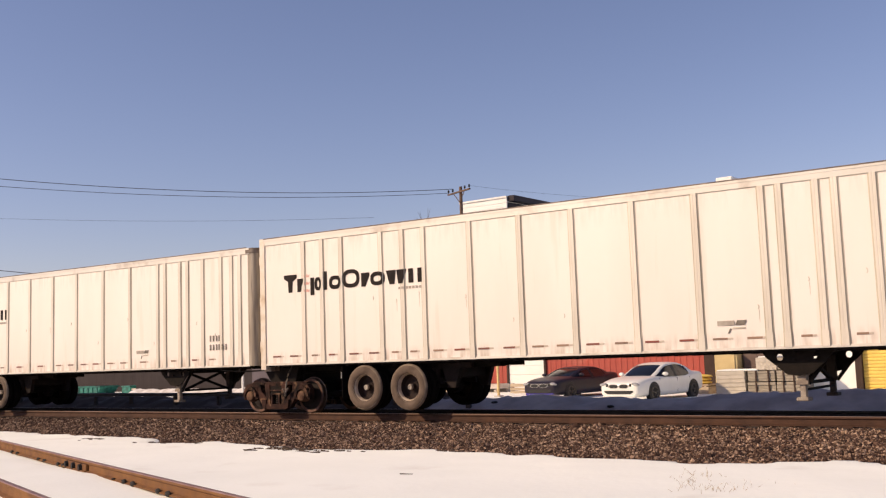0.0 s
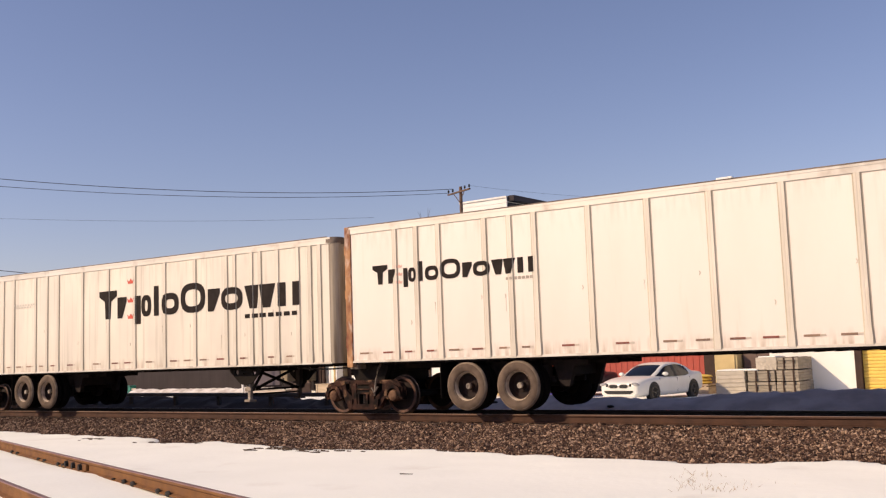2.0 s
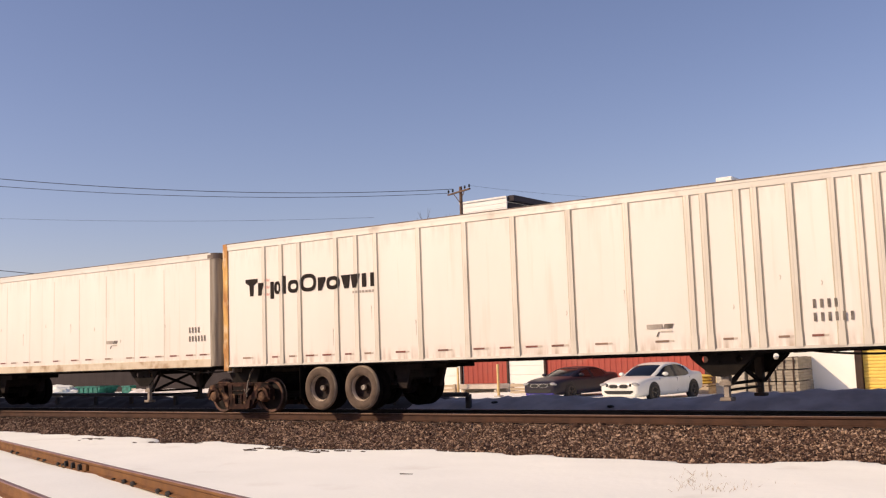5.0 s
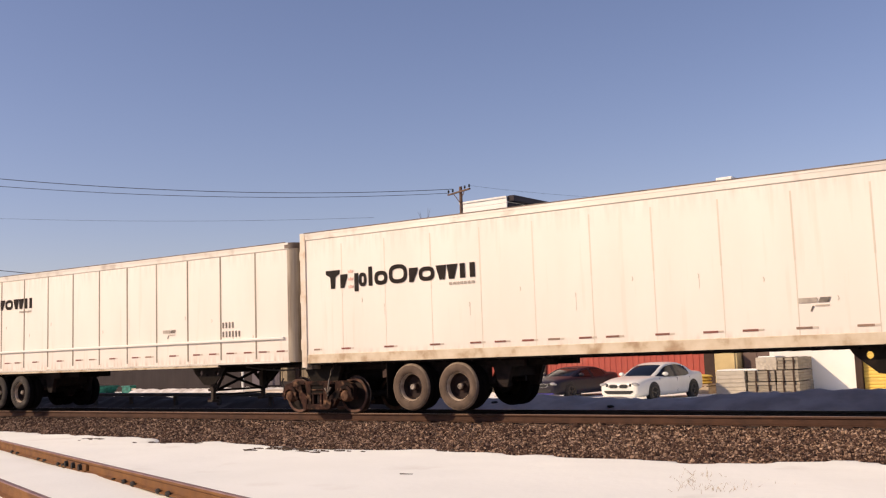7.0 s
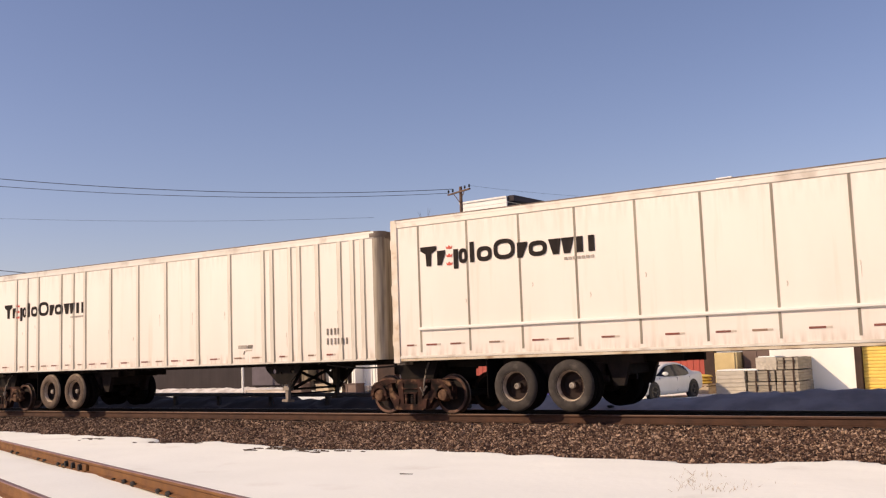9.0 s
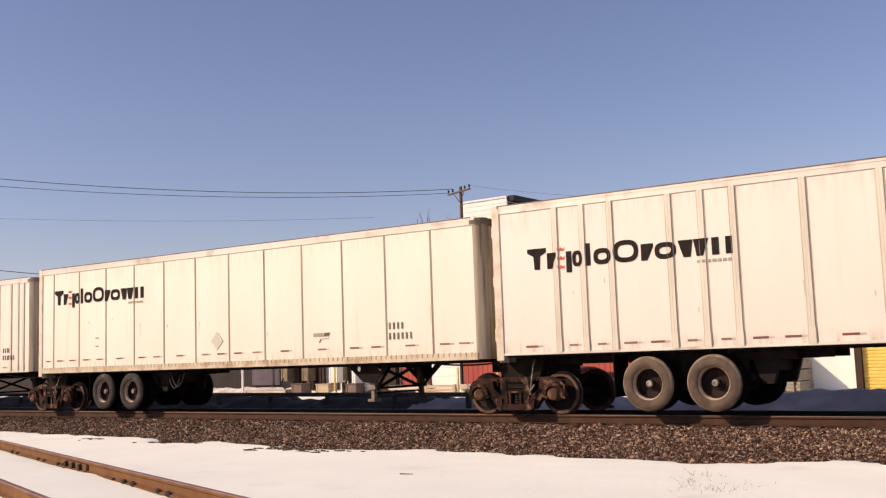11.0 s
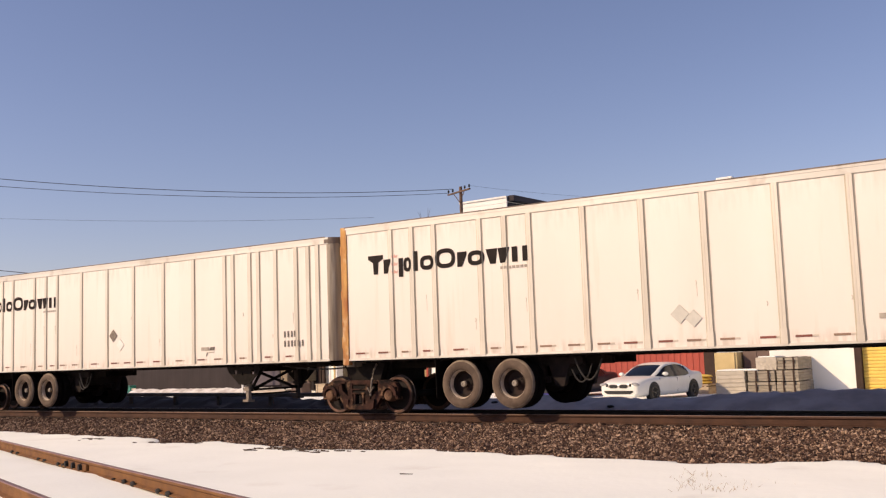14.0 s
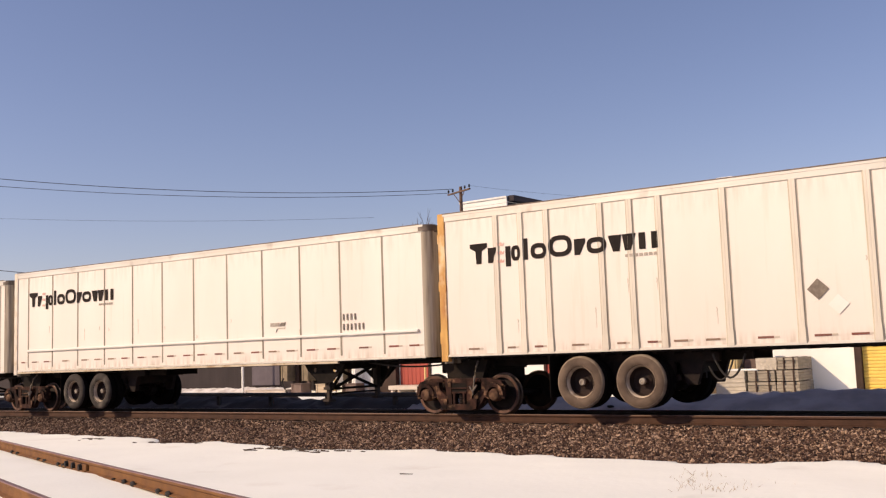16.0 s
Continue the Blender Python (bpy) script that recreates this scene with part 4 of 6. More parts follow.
    dash = [shared(f"reflector:{j}", lambda bm: (box(bm, -wd / 2, wd / 2, -0.009, -0.003, -0.019, 0.019), box(bm, wd / 2 + 0.006, wd * 0.85, -0.008, -0.003, -0.017, 0.017)), [MARKER if j % 2 else MARKERDARK, TAPEPALE]) for j, wd in enumerate((0.27, 0.28, 0.19, 0.20))]
    for me in dash:
        tail = max(v.co.x for v in me.vertices) * 0.5
        for p in me.polygons:
            p.material_index = 1 if p.center.x > tail + 0.003 else 0
    for a, b in zip(edges, edges[1:]):
        w = b - a
        if w < 0.45:
            continue
        n = 1 if w < 0.9 else rng.choice((1, 2, 2))
        for i in range(n):
            x = a + w * (i + 0.5) / n + rng.uniform(-0.05, 0.05)
            p = part("reflector", dash[rng.choice((2, 3)) if w < 0.75 else rng.choice((0, 1, 1))], None, tr)
            p.location = (x, 0, zz)
    scuffs(tr, k)
    # under the floor
    part("floor_frame", shared("floor_frame", crossmembers, UNDER), None, tr, "black steel floor frame")
    part("suspension", shared("suspension", suspension, GREASE), None, tr, "black sliding axle suspension").location = (-back, 0, 0)
    for y in (0.36, WIDE - 0.36):
        part("mud_flap", shared("mud_flap", mud_flap, TYREIN), None, tr, "black rubber mud flap").location = (2.46 - back, y, 0)
    road_wheels(tr, dark, back, {5: -0.015, 7: -0.015, 8: 0.045, 9: 0.045}.get(k, 0.0))
    for y in (0.42, 2.17):
        # The far leg is darkened too: shade below the floor put into its colour.
        lg = part("landing_leg", shared("landing_leg:d" if style == "banded" or y > 1 else "landing_leg", leg, LEGDARK if style == "banded" or y > 1 else LEGGREY), None, tr, "dark landing leg with foot pad" if style == "banded" or y > 1 else "grey folded landing leg with foot pad")
        lg.location = (-0.14 + leg_on, y, 0)
        gs = part("bracket", shared("bracket", gusset, UNDER), None, tr, "black perforated landing gear bracket")
        gs.location = (leg_on * 0.6, y - 0.12 if y < 1 else y + 0.12, 0)
        part("strut", shared("strut", lambda bm: beam(bm, (13.45, 0, 1.12), (13.00, 0, 0.56), 0.045, 0.06), UNDER), None, tr).location = (-0.12 + leg_on, y, 0)
    part("brace", shared("brace", braces, UNDER), None, tr).location = (-0.14 + leg_on, 0, 0)
    part("kingpin_plate", shared("kingpin_plate", lambda bm: (box(bm, 14.2, 16.1, 0.5, 2.1, 1.10, 1.2), box(bm, 15.6, 16.55, 1.1, 1.5, 0.86, 1.12, 0.02)), UNDER), None, tr)
    part("air_hose", shared("air_hose", lambda bm: tube(bm, sag((14.1, 0.35, 1.16), (16.6, 0.5, 1.12), 0.10, 10), 0.022), HOSE), None, tr, "black rubber air hose")
    if hose:
        part("hanging_hose", shared("hanging_hose", lambda bm: (tube(bm, sag((5.75, 0.25, 1.12), (6.35, 0.25, 1.1), 0.42, 10), 0.02), tube(bm, sag((5.65, 0.3, 0.9), (6.1, 0.3, 1.0), 0.3, 8), 0.018)), HOSE), None, tr, "slack black hose loop")
    return tr


def side_frame(bm):
    """Cast truck frame: deep top chord, sloping struts, columns, spring seat and bearing pedestals."""
    y0, y1 = -0.08, 0.08
    prism(bm, [(-1.13, 0.60), (-1.05, 0.70), (-0.75, 0.765), (0.75, 0.765), (1.05, 0.70), (1.13, 0.60), (1.10, 0.50), (1.02, 0.53), (0.72, 0.62), (0.56, 0.685), (0.34, 0.685), (0.24, 0.64), (-0.24, 0.64), (-0.34, 0.685), (-0.56, 0.685), (-0.72, 0.62), (-1.02, 0.53), (-1.10, 0.50)], y0, y1)
    for s in (-1, 1):
        prism(bm, [(s * 0.80, 0.66), (s * 0.56, 0.69), (s * 0.53, 0.53), (s * 0.31, 0.36), (s * 0.25, 0.22), (s * 0.28, 0.11), (s * 0.45, 0.13), (s * 0.68, 0.45)], y0 + 0.012, y1 - 0.012)
        prism(bm, [(s * 0.36, 0.70), (s * 0.21, 0.70), (s * 0.19, 0.2), (s * 0.31, 0.2)], y0 - 0.02, y1 + 0.02)
        prism(bm, [(s * 1.14, 0.61), (s * 1.05, 0.61), (s * 1.04, 0.36), (s * 1.13, 0.33)], y0, y1)
        prism(bm, [(s * 0.76, 0.64), (s * 0.66, 0.62), (s * 0.64, 0.37), (s * 0.73, 0.33)], y0, y1)
        for q in range(9):
            a0, a1 = math.radians(-4 + q * 21), math.radians(17 + q * 21)
            pts = [(s * 0.89 + rr * math.cos(a), 0.43 + rr * math.sin(a)) for rr, a in ((0.155, a0), (0.235, a0), (0.235, a1), (0.155, a1))]
            prism(bm, pts, y0 - 0.055, y1)
        box(bm, min(s * 0.40, s * 0.56), max(s * 0.40, s * 0.56), y0 - 0.025, y0 + 0.02, 0.69, 0.745, 0.01)
        prism(bm, [(s * 0.30, 0.34), (s * 0.47, 0.34), (s * 0.44, 0.14), (s * 0.33, 0.10)], y0 - 0.05, y0 + 0.03)
    prism(bm, [(-0.42, 0.23), (0.42, 0.23), (0.34, 0.11), (-0.34, 0.11)], y0 - 0.04, y1 + 0.03)
    box(bm, -0.21, 0.21, y0 - 0.03, y1, 0.545, 0.575, 0.008)
    for x in (-0.155, 0.095):
        box(bm, x, x + 0.06, y0 - 0.036, y0 + 0.03, 0.22, 0.49, 0.008)
    box(bm, -0.19, 0.19, y0 - 0.033, y0 + 0.03, 0.45, 0.49, 0.008)


def bolster(bm):
    box(bm, -0.22, 0.22, 0.2, 2.39, 0.46, 0.70, 0.03)
    box(bm, -0.62, 0.55, 0.60, 1.98, 0.70, 0.98, 0.03)
    box(bm, -0.75, 0.62, 0.62, 1.96, 0.94, 1.15, 0.02)
    prism(bm, [(-0.65, 1.15), (0.62, 1.15), (0.45, 0.72), (-0.35, 0.72)], 0.40, 0.52)
    box(bm, -1.0, 1.0, 0.95, 1.02, 0.30, 0.38)


def spring(bm):
    lathe(bm, [(0.055, 0.0), (0.07, 0.02), (0.055, 0.045), (0.07, 0.07), (0.055, 0.095), (0.07, 0.12), (0.055, 0.145), (0.07, 0.17), (0.055, 0.195), (0.07, 0.22), (0.055, 0.25)], (0, 0, 0), "z", 10)


def wheel_pair(bm):
    for c, s in ((0.545, 1), (2.045, -1)):
        lathe(bm, [(0.02, -0.075), (0.10, -0.075), (0.115, -0.02), (0.19, 0.012), (0.31, 0.02), (0.345, -0.055), (0.40, -0.062), (0.418, -0.05), (0.421, 0.035), (0.446, 0.045), (0.446, 0.068), (0.42, 0.075), (0.35, 0.07), (0.30, 0.045), (0.18, 0.035), (0.10, 0.07), (0.02, 0.07)] if s > 0 else [(0.02, -0.07), (0.10, -0.07), (0.18, -0.035), (0.30, -0.045), (0.35, -0.07), (0.42, -0.075), (0.446, -0.068), (0.446, -0.045), (0.421, -0.035), (0.418, 0.05), (0.40, 0.062), (0.345, 0.055), (0.31, -0.02), (0.19, -0.012), (0.115, 0.02), (0.10, 0.075), (0.02, 0.075)], (0, c, 0), "y", 32)
    rod(bm, (0, 0.2, 0), (0, 2.39, 0), 0.08, seg=12)


def end_cap(bm):
    lathe(bm, [(0.02, -0.07), (0.085, -0.07), (0.115, -0.05), (0.13, 0.0), (0.14, 0.02), (0.14, 0.13)], (0, 0.2, 0), "y", 16)
    for i in range(3):
        a = 2 * math.pi * i / 3
        rod(bm, (0.05 * math.cos(a), 0.125, 0.05 * math.sin(a)), (0.05 * math.cos(a), 0.15, 0.05 * math.sin(a)), 0.018, seg=6)


def bogie(k):
    bg = thing("rail_bogie", "rusty brown cast steel rail bogie on the track", "bogie", group="rail bogies of the train")
    for y in (0.28, 2.31):
        f = part("side_frame", shared("side_frame", side_frame, BOGIE), None, bg)
        f.location = (0, y, 0)
        for x in (-0.17, 0.0, 0.17):
            s = part("spring", shared("spring", spring, GREASE, True), None, bg, "coiled steel suspension spring")
            s.location = (x, y, 0.235)
    part("bolster", shared("bolster", bolster, UNDER), None, bg, "black bolster and coupling block")
    for j, pts in enumerate((((0.40, 0.12, 0.42), (0.44, 0.10, 0.60), (0.45, 0.13, 0.80), (0.43, 0.22, 0.98), (0.40, 0.36, 1.12)), ((0.34, 0.10, 0.60), (0.42, 0.09, 0.48), (0.52, 0.10, 0.62)))):
        part("brake_pipe", shared(f"brake_pipe:{j}", lambda bm: tube(bm, [Vector(p) for p in pts], 0.022), PIPE, True), None, bg, "scuffed grey brake pipe")
    for x in (-0.89, 0.89):
        part("brake_shoe", shared(f"brake_shoe:{x}", lambda bm: (box(bm, x * 0.47 - 0.04, x * 0.47 + 0.04, 0.46, 0.62, 0.28, 0.56, 0.02), box(bm, x * 0.5 - 0.03, x * 0.5 + 0.03, 0.5, 2.1, 0.34, 0.42)), GREASE), None, bg)
    axles = []
    for x in (-0.89, 0.89):
        me = shared("wheelset", wheel_pair, [WHEEL, TREAD, WHEELRIM], True)
        # The rim ring is lighter than the wheel plate.
        for p in me.polygons:
            c = p.center
            if 0.405 < math.hypot(c.x, c.z) < 0.432:
                p.material_index = 1
            elif 0.34 < math.hypot(c.x, c.z) <= 0.405:
                p.material_index = 2
        w = part("wheelset", me, None, bg, "solid steel wheel pair on an axle")
        w.location = (x, 0, 0.421)
        part("end_cap", shared("end_cap", end_cap, BEARING, True), None, w, "tan-dusted bolted axle bearing cap")
        axles.append((w, x))
    return bg, axles


TAPERED = set()


def taper(x):
    """The van is a little taller at its rear than at its nose."""
    return 1 + (0.05 - 0.15 * x / LONG) / (HIGH - LOW)


def slope_roof(tr):
    """Give every part above the floor the slight fall of the roof towards the nose."""
    for ob in tr.children_recursive:
        me, at = ob.data, ob.matrix_basis.translation
        if ob.name.split(".")[0] in ("rib", "panel_seam"):
            ob.matrix_basis = Matrix.Translation((0, 0, LOW)) @ Matrix.Diagonal((1, 1, taper(at.x), 1)) @ Matrix.Translation((0, 0, -LOW)) @ ob.matrix_basis
        elif ob.name.split(".")[0] == "mark_bar":
            ob.location.z = LOW + (at.z - LOW) * taper(at.x)
        elif at.x == 0 and at.z == 0 and me.name not in TAPERED:
            TAPERED.add(me.name)
            for v in me.vertices:
                if v.co.z > LOW:
                    v.co.z = LOW + (v.co.z - LOW) * taper(v.co.x)


TRAIN = []


def build_train():
    global LOW
    styles = [("ribbed", dict(rear=REARWHITE)), ("ribbed", dict(rear=RUSTBROWN)), ("ribbed", dict(rear=REARWHITE, paint=PAINTOLD, back=0.08)), ("ribbed", dict()), ("smooth", dict(rear=REARWHITE, leg_on=0.15, back=0.05)),
              ("banded", dict(rear=REARWHITE, dark=True, back=0.18, leg_on=-0.03)), ("ribbed", dict(rear=REARWHITE)), ("seamed", dict(rear=REARWHITE, dark=True, hose=True, back=0.11, paint=CREAMPAINT)), ("ribbed", dict(hose=True)), ("ribbed", dict(hose=True)), ("banded", dict(rear=REARWHITE, dark=True, back=0.18, leg_on=-0.03)), ("ribbed", dict())]
    labels = {"ribbed": "white ribbed van trailer riding on a rail bogie", "smooth": "white smooth-sided van trailer with rusty lower edge on a bogie", "banded": "white panelled van trailer with belt rail riding on a bogie", "seamed": "cream-white panelled van trailer with grimy lower rail on a bogie"}
    for k, (style, opt) in enumerate(styles):
        LOW = FLOORS.get(k, 1.165)
        label = labels[style]
        if opt.get("rear", RUST) is not REARWHITE:
            label = f"white ribbed van trailer with rusted {'brown' if 'rear' in opt else 'orange'} rear post on bogie"
        if k == 2:
            label = "chalky white ribbed van trailer with large charcoal fleet mark"
        tr = trailer(k, style, label, **opt)
        if k == 2:
            logo(tr, 7.03, 15.02, 2.63, 0.80, INK, 2.0, "big")
            bars(tr, 0.10, 3.22, ((4, 0),), "t2a", FADED, 0.17, 0.14)
            bars(tr, 0.84, 1.88, ((3, 0), (5, 0)), "t2b", FADED, 0.10, 0.15)
            bars(tr, 2.6, 3.28, ((8, 0), (6, 0.1)), "t2c", PALEMARK, 0.12, 0.045)
        else:
            zb = 3.10 if k in (8, 9) else {"ribbed": 2.87, "smooth": 2.87, "banded": 3.16, "seamed": 3.13}[style]
            logo(tr, 0.70, 4.94, zb, 0.42, INK, 0.9 if k in (5, 6, 7) else 0.4, f"{style[0]}{int(k in (5, 6, 7))}{zb}")
            nx, nz = {"ribbed": (14.53, 2.0), "smooth": (15.15, 2.26), "banded": (13.64, 2.32), "seamed": (13.64, 2.05)}[style]
            bars(tr, nx, nz, ((4, 0), (6, 0)), f"num{style}")
            sx, sz = {"ribbed": (11.5, 1.70), "smooth": (11.55, 2.02), "banded": (11.26, 2.21), "seamed": (11.33, 1.90)}[style]
            em = part("emblem", shared(f"emblem:{style}", lambda bm: box(bm, sx, sx + 0.31, -0.0495, -0.045, sz - 0.085, sz), FADED), None, tr, "small grey railway emblem bar")
            em.location = (0, 0.036, 0)
            part("emblem_block", shared(f"emblem_block:{style}", lambda bm: prism(bm, [(sx + 0.32, sz - 0.085), (sx + 0.49, sz - 0.085), (sx + 0.53, sz), (sx + 0.36, sz)], -0.0495, -0.045), MARKGREY), None, em, "dark slanted block of the emblem")
            part("emblem_line", shared(f"emblem_line:{style}", lambda bm: box(bm, sx + 0.27, sx + 0.50, -0.0495, -0.045, sz - 0.150, sz - 0.125), SCUFF), None, em, "faint grey line of the emblem")
            part("emblem_tick", shared(f"emblem_tick:{style}", lambda bm: prism(bm, [(sx + 0.18, sz - 0.23), (sx + 0.205, sz - 0.23), (sx + 0.25, sz - 0.14), (sx + 0.225, sz - 0.14)], -0.0495, -0.045), MARKGREY), None, em)
        if k == 7:
            lozenge(tr, 7.94, 1.84, 0.23, PALEMARK, "empty pale placard holder")
            for z in (2.12, 1.89):
                bars(tr, 2.74, z, ((1, 0),), "t7x", FADED, 0.3, 0.04)
        if k == 8:
            lozenge(tr, 8.10, 1.86, 0.18, PALEMARK, "empty pale placard holder")
            lozenge(tr, 8.36, 1.77, 0.16, PALEMARK, "empty pale placard holder")
        if k == 9:
            lozenge(tr, 7.75, 2.15, 0.18, PLACARD, "dark grey placard holder")
            lozenge(tr, 8.07, 1.88, 0.17, BELT, "clean white placard holder")
        slope_roof(tr)
        bg, axles = bogie(k)
        TRAIN.append((k, tr, bg, axles))


def place(k, t):
    return FIRST + SLACK.get(k, 0.0) - PITCHLEN * k + SPEED * t


build_train()
# ---- yard behind the line ----
YARD = -0.70


def build_guard():
    g = thing("guard_rail", "low dark steel barrier rail on posts beside the yard", "barrier")
    bm = bm_()
    prism_x(bm, [(6.46, 0.03), (6.54, 0.06), (6.55, -0.02), (6.48, -0.03), (6.55, -0.05), (6.54, -0.13), (6.46, -0.10)], -68, -16.75)
    for v in bm.verts:
        v.co.z = 0.13 + (v.co.z + 0.035) * 0.7 + 0.0055 * (-16.8 - v.co.x)
    part("rail", bm, GALV, g)
    bm = bm_()
    box(bm, -0.08, 0.08, -0.03, 0.08, -0.75, 0.14, 0.01)
    post = data_of("post", bm, GALV)
    for x in (-66, -63, -60, -57, -54, -51, -48.4, -45.6, -43, -40.2, -37.46, -34.82, -32.56, -29.94, -27.57, -24.96, -22.37, -19.56, -16.84):
        part("post", post, None, g).location = (x, 6.60, 0)


def corrugated(bm, x0, x1, y, z0, z1, step=0.3, deep=0.035):
    """Upright ribbed sheet facing -y."""
    n = max(1, round((x1 - x0) / step))
    w = (x1 - x0) / n
    pts = []
    for i in range(n):
        a = x0 + i * w
        pts += [(a, y), (a + w * 0.55, y), (a + w * 0.65, y - deep), (a + w * 0.9, y - deep)]
    pts.append((x1, y))
    lo = [bm.verts.new((a, b, z0)) for a, b in pts]
    hi = [bm.verts.new((a, b, z1)) for a, b in pts]
    for i in range(len(pts) - 1):
        bm.faces.new((lo[i], lo[i + 1], hi[i + 1], hi[i]))
    bmesh.ops.recalc_face_normals(bm, faces=bm.faces)


def slat_door(name, parent, x0, x1, y, z0, z1, step, material, label):
    """A door of level slats in a thin backing."""
    bm = bm_()
    box(bm, x0, x1, y + 0.04, y + 0.06, z0, z1)
    d = part(name, bm, material, parent, label)
    n = round((z1 - z0) / step)
    h = (z1 - z0) / n
    bm = bm_()
    prism_x(bm, [(y + 0.038, 0.003), (y + 0.008, 0.010), (y, h * 0.5), (y + 0.008, h - 0.010), (y + 0.038, h - 0.003)], x0, x1)
    me = data_of("slat", bm, material)
    for i in range(n):
        part("slat", me, None, d).location = (0, 0, z0 + i * h)
    return d


def build_warehouse():
    wh = thing("warehouse", "long red corrugated steel warehouse with white dock doors", "warehouse")
    Y, top = 27.0, 5.6
    part("wall", shared("warehouse_core", lambda bm: box(bm, -60.0, -17.4, Y + 0.12, Y + 11, YARD - 0.3, top), WHITEWALL), None, wh, "inner white wall of the warehouse")
    for x0, x1 in ((-35.95, -33.95), (-31.55, -28.72), (-26.4, -17.9)):
        bm = bm_()
        corrugated(bm, x0, x1, Y + 0.06, -0.26 if x1 < -27 else -0.6, top, 0.3, 0.02)
        part("cladding", bm, REDWALL, wh, "red corrugated steel cladding")
    for x0, x1 in ((-60.0, -40.6),):
        bm = bm_()
        corrugated(bm, x0, x1, Y + 0.06, -0.5, top, 0.9, 0.008)
        part("cladding", bm, GREYWALL, wh, "dark grey corrugated steel cladding")
    for x0, x1, mt in ((-33.72, -31.75, WHITEWALL), (-28.62, -26.5, WHITEWALL), (-41.95, -41.2, WHITEWALL)):
        d = slat_door("dock_door", wh, x0, x1, Y + 0.02, -0.30, 2.5, 0.5, mt, "white sectional overhead door")
        part("door_frame", shared(f"door_frame:{x0}", lambda bm: (box(bm, x0 - 0.12, x0 - 0.01, Y - 0.04, Y + 0.1, -0.5, 2.6), box(bm, x1 + 0.01, x1 + 0.12, Y - 0.04, Y + 0.1, -0.5, 2.6), box(bm, x0 - 0.12, x1 + 0.12, Y - 0.04, Y + 0.1, 2.505, 2.62)), BROWN), None, d, "dark brown door frame")
    bm = bm_()
    corrugated(bm, -39.0, -37.45, Y, -0.34, 2.5, 0.26, 0.05)
    box(bm, -39.0, -37.45, Y + 0.02, Y + 0.1, -0.34, 2.5)
    d = part("dock_door", bm, WHITEWALL, wh, "white upright-ribbed steel door")
    part("door_frame", shared("door_frame:ribbed", lambda bm: (box(bm, -39.12, -39.01, Y - 0.06, Y + 0.1, -0.5, 2.6), box(bm, -39.12, -37.42, Y - 0.06, Y + 0.1, 2.505, 2.62)), BROWN), None, d, "dark brown door frame")
    part("fascia", shared("fascia", lambda bm: box(bm, -47.99, -45.5, Y - 0.06, Y, -0.16, 1.6, 0.01), FASCIA), None, wh, "violet-grey sheet panel on the wall")
    drift = bm_()
    rows = []
    for q in range(90):
        x = -60.0 + q * 0.18
        h = -0.30 + 0.10 * noise.noise((x * 0.9, 4, 0)) + 0.05 * noise.noise((x * 3.1, 6, 0))
        rows.append([drift.verts.new((x, Y - 0.9, YARD - 0.05)), drift.verts.new((x, Y - 0.35, YARD + (h - YARD) * 0.8)), drift.verts.new((x, Y - 0.05, h)), drift.verts.new((x, Y + 0.1, h))])
    for a, b in zip(rows, rows[1:]):
        for q in range(3):
            drift.faces.new((a[q], b[q], b[q + 1], a[q + 1]))
    lone("snow_drift", drift, DRIFT, "ragged grey-white snow drift along the wall", "snow drift", smooth=True)
    for x0, x1 in ((-37.4, -36.05), (-17.88, -17.4)):
        part("column", shared(f"column:{x0}", lambda bm: box(bm, x0, x1, Y - 0.25, Y + 0.1, YARD - 0.2, top), BROWN), None, wh, "dark brown steel column")
    for x0, x1 in ((-36.0, -33.75), (-31.6, -28.6), (-39.2, -37.45)):
        dk = part("dock_ledge", shared(f"dock_ledge:{x0}", lambda bm: (box(bm, x0, x1, Y - 1.0, Y + 0.04, -0.50, -0.27, 0.02), box(bm, x0 + 0.1, x0 + 0.25, Y - 0.9, Y - 0.7, YARD - 0.3, -0.5), box(bm, x1 - 0.4, x1 - 0.25, Y - 0.9, Y - 0.7, YARD - 0.3, -0.5), box(bm, x0 + 0.02, x1 - 0.02, Y - 0.2, Y + 0.02, YARD - 0.3, -0.5)), DOCK), None, wh, "pale concrete loading ledge")
    part("roof", shared("warehouse_roof", lambda bm: box(bm, -60.3, -17.1, Y - 0.4, Y + 11.3, top, top + 0.25), DARKROOF), None, wh, "flat dark roof edge")
    vt = part("roof_vent", shared("roof_vent", lambda bm: (box(bm, -18.95, -18.40, 32.6, 33.4, top + 0.25, 9.72, 0.03), box(bm, -18.98, -18.12, 32.5, 33.5, 9.70, 9.93, 0.03)), WHITEWALL), None, wh, "tall white rooftop vent housing")


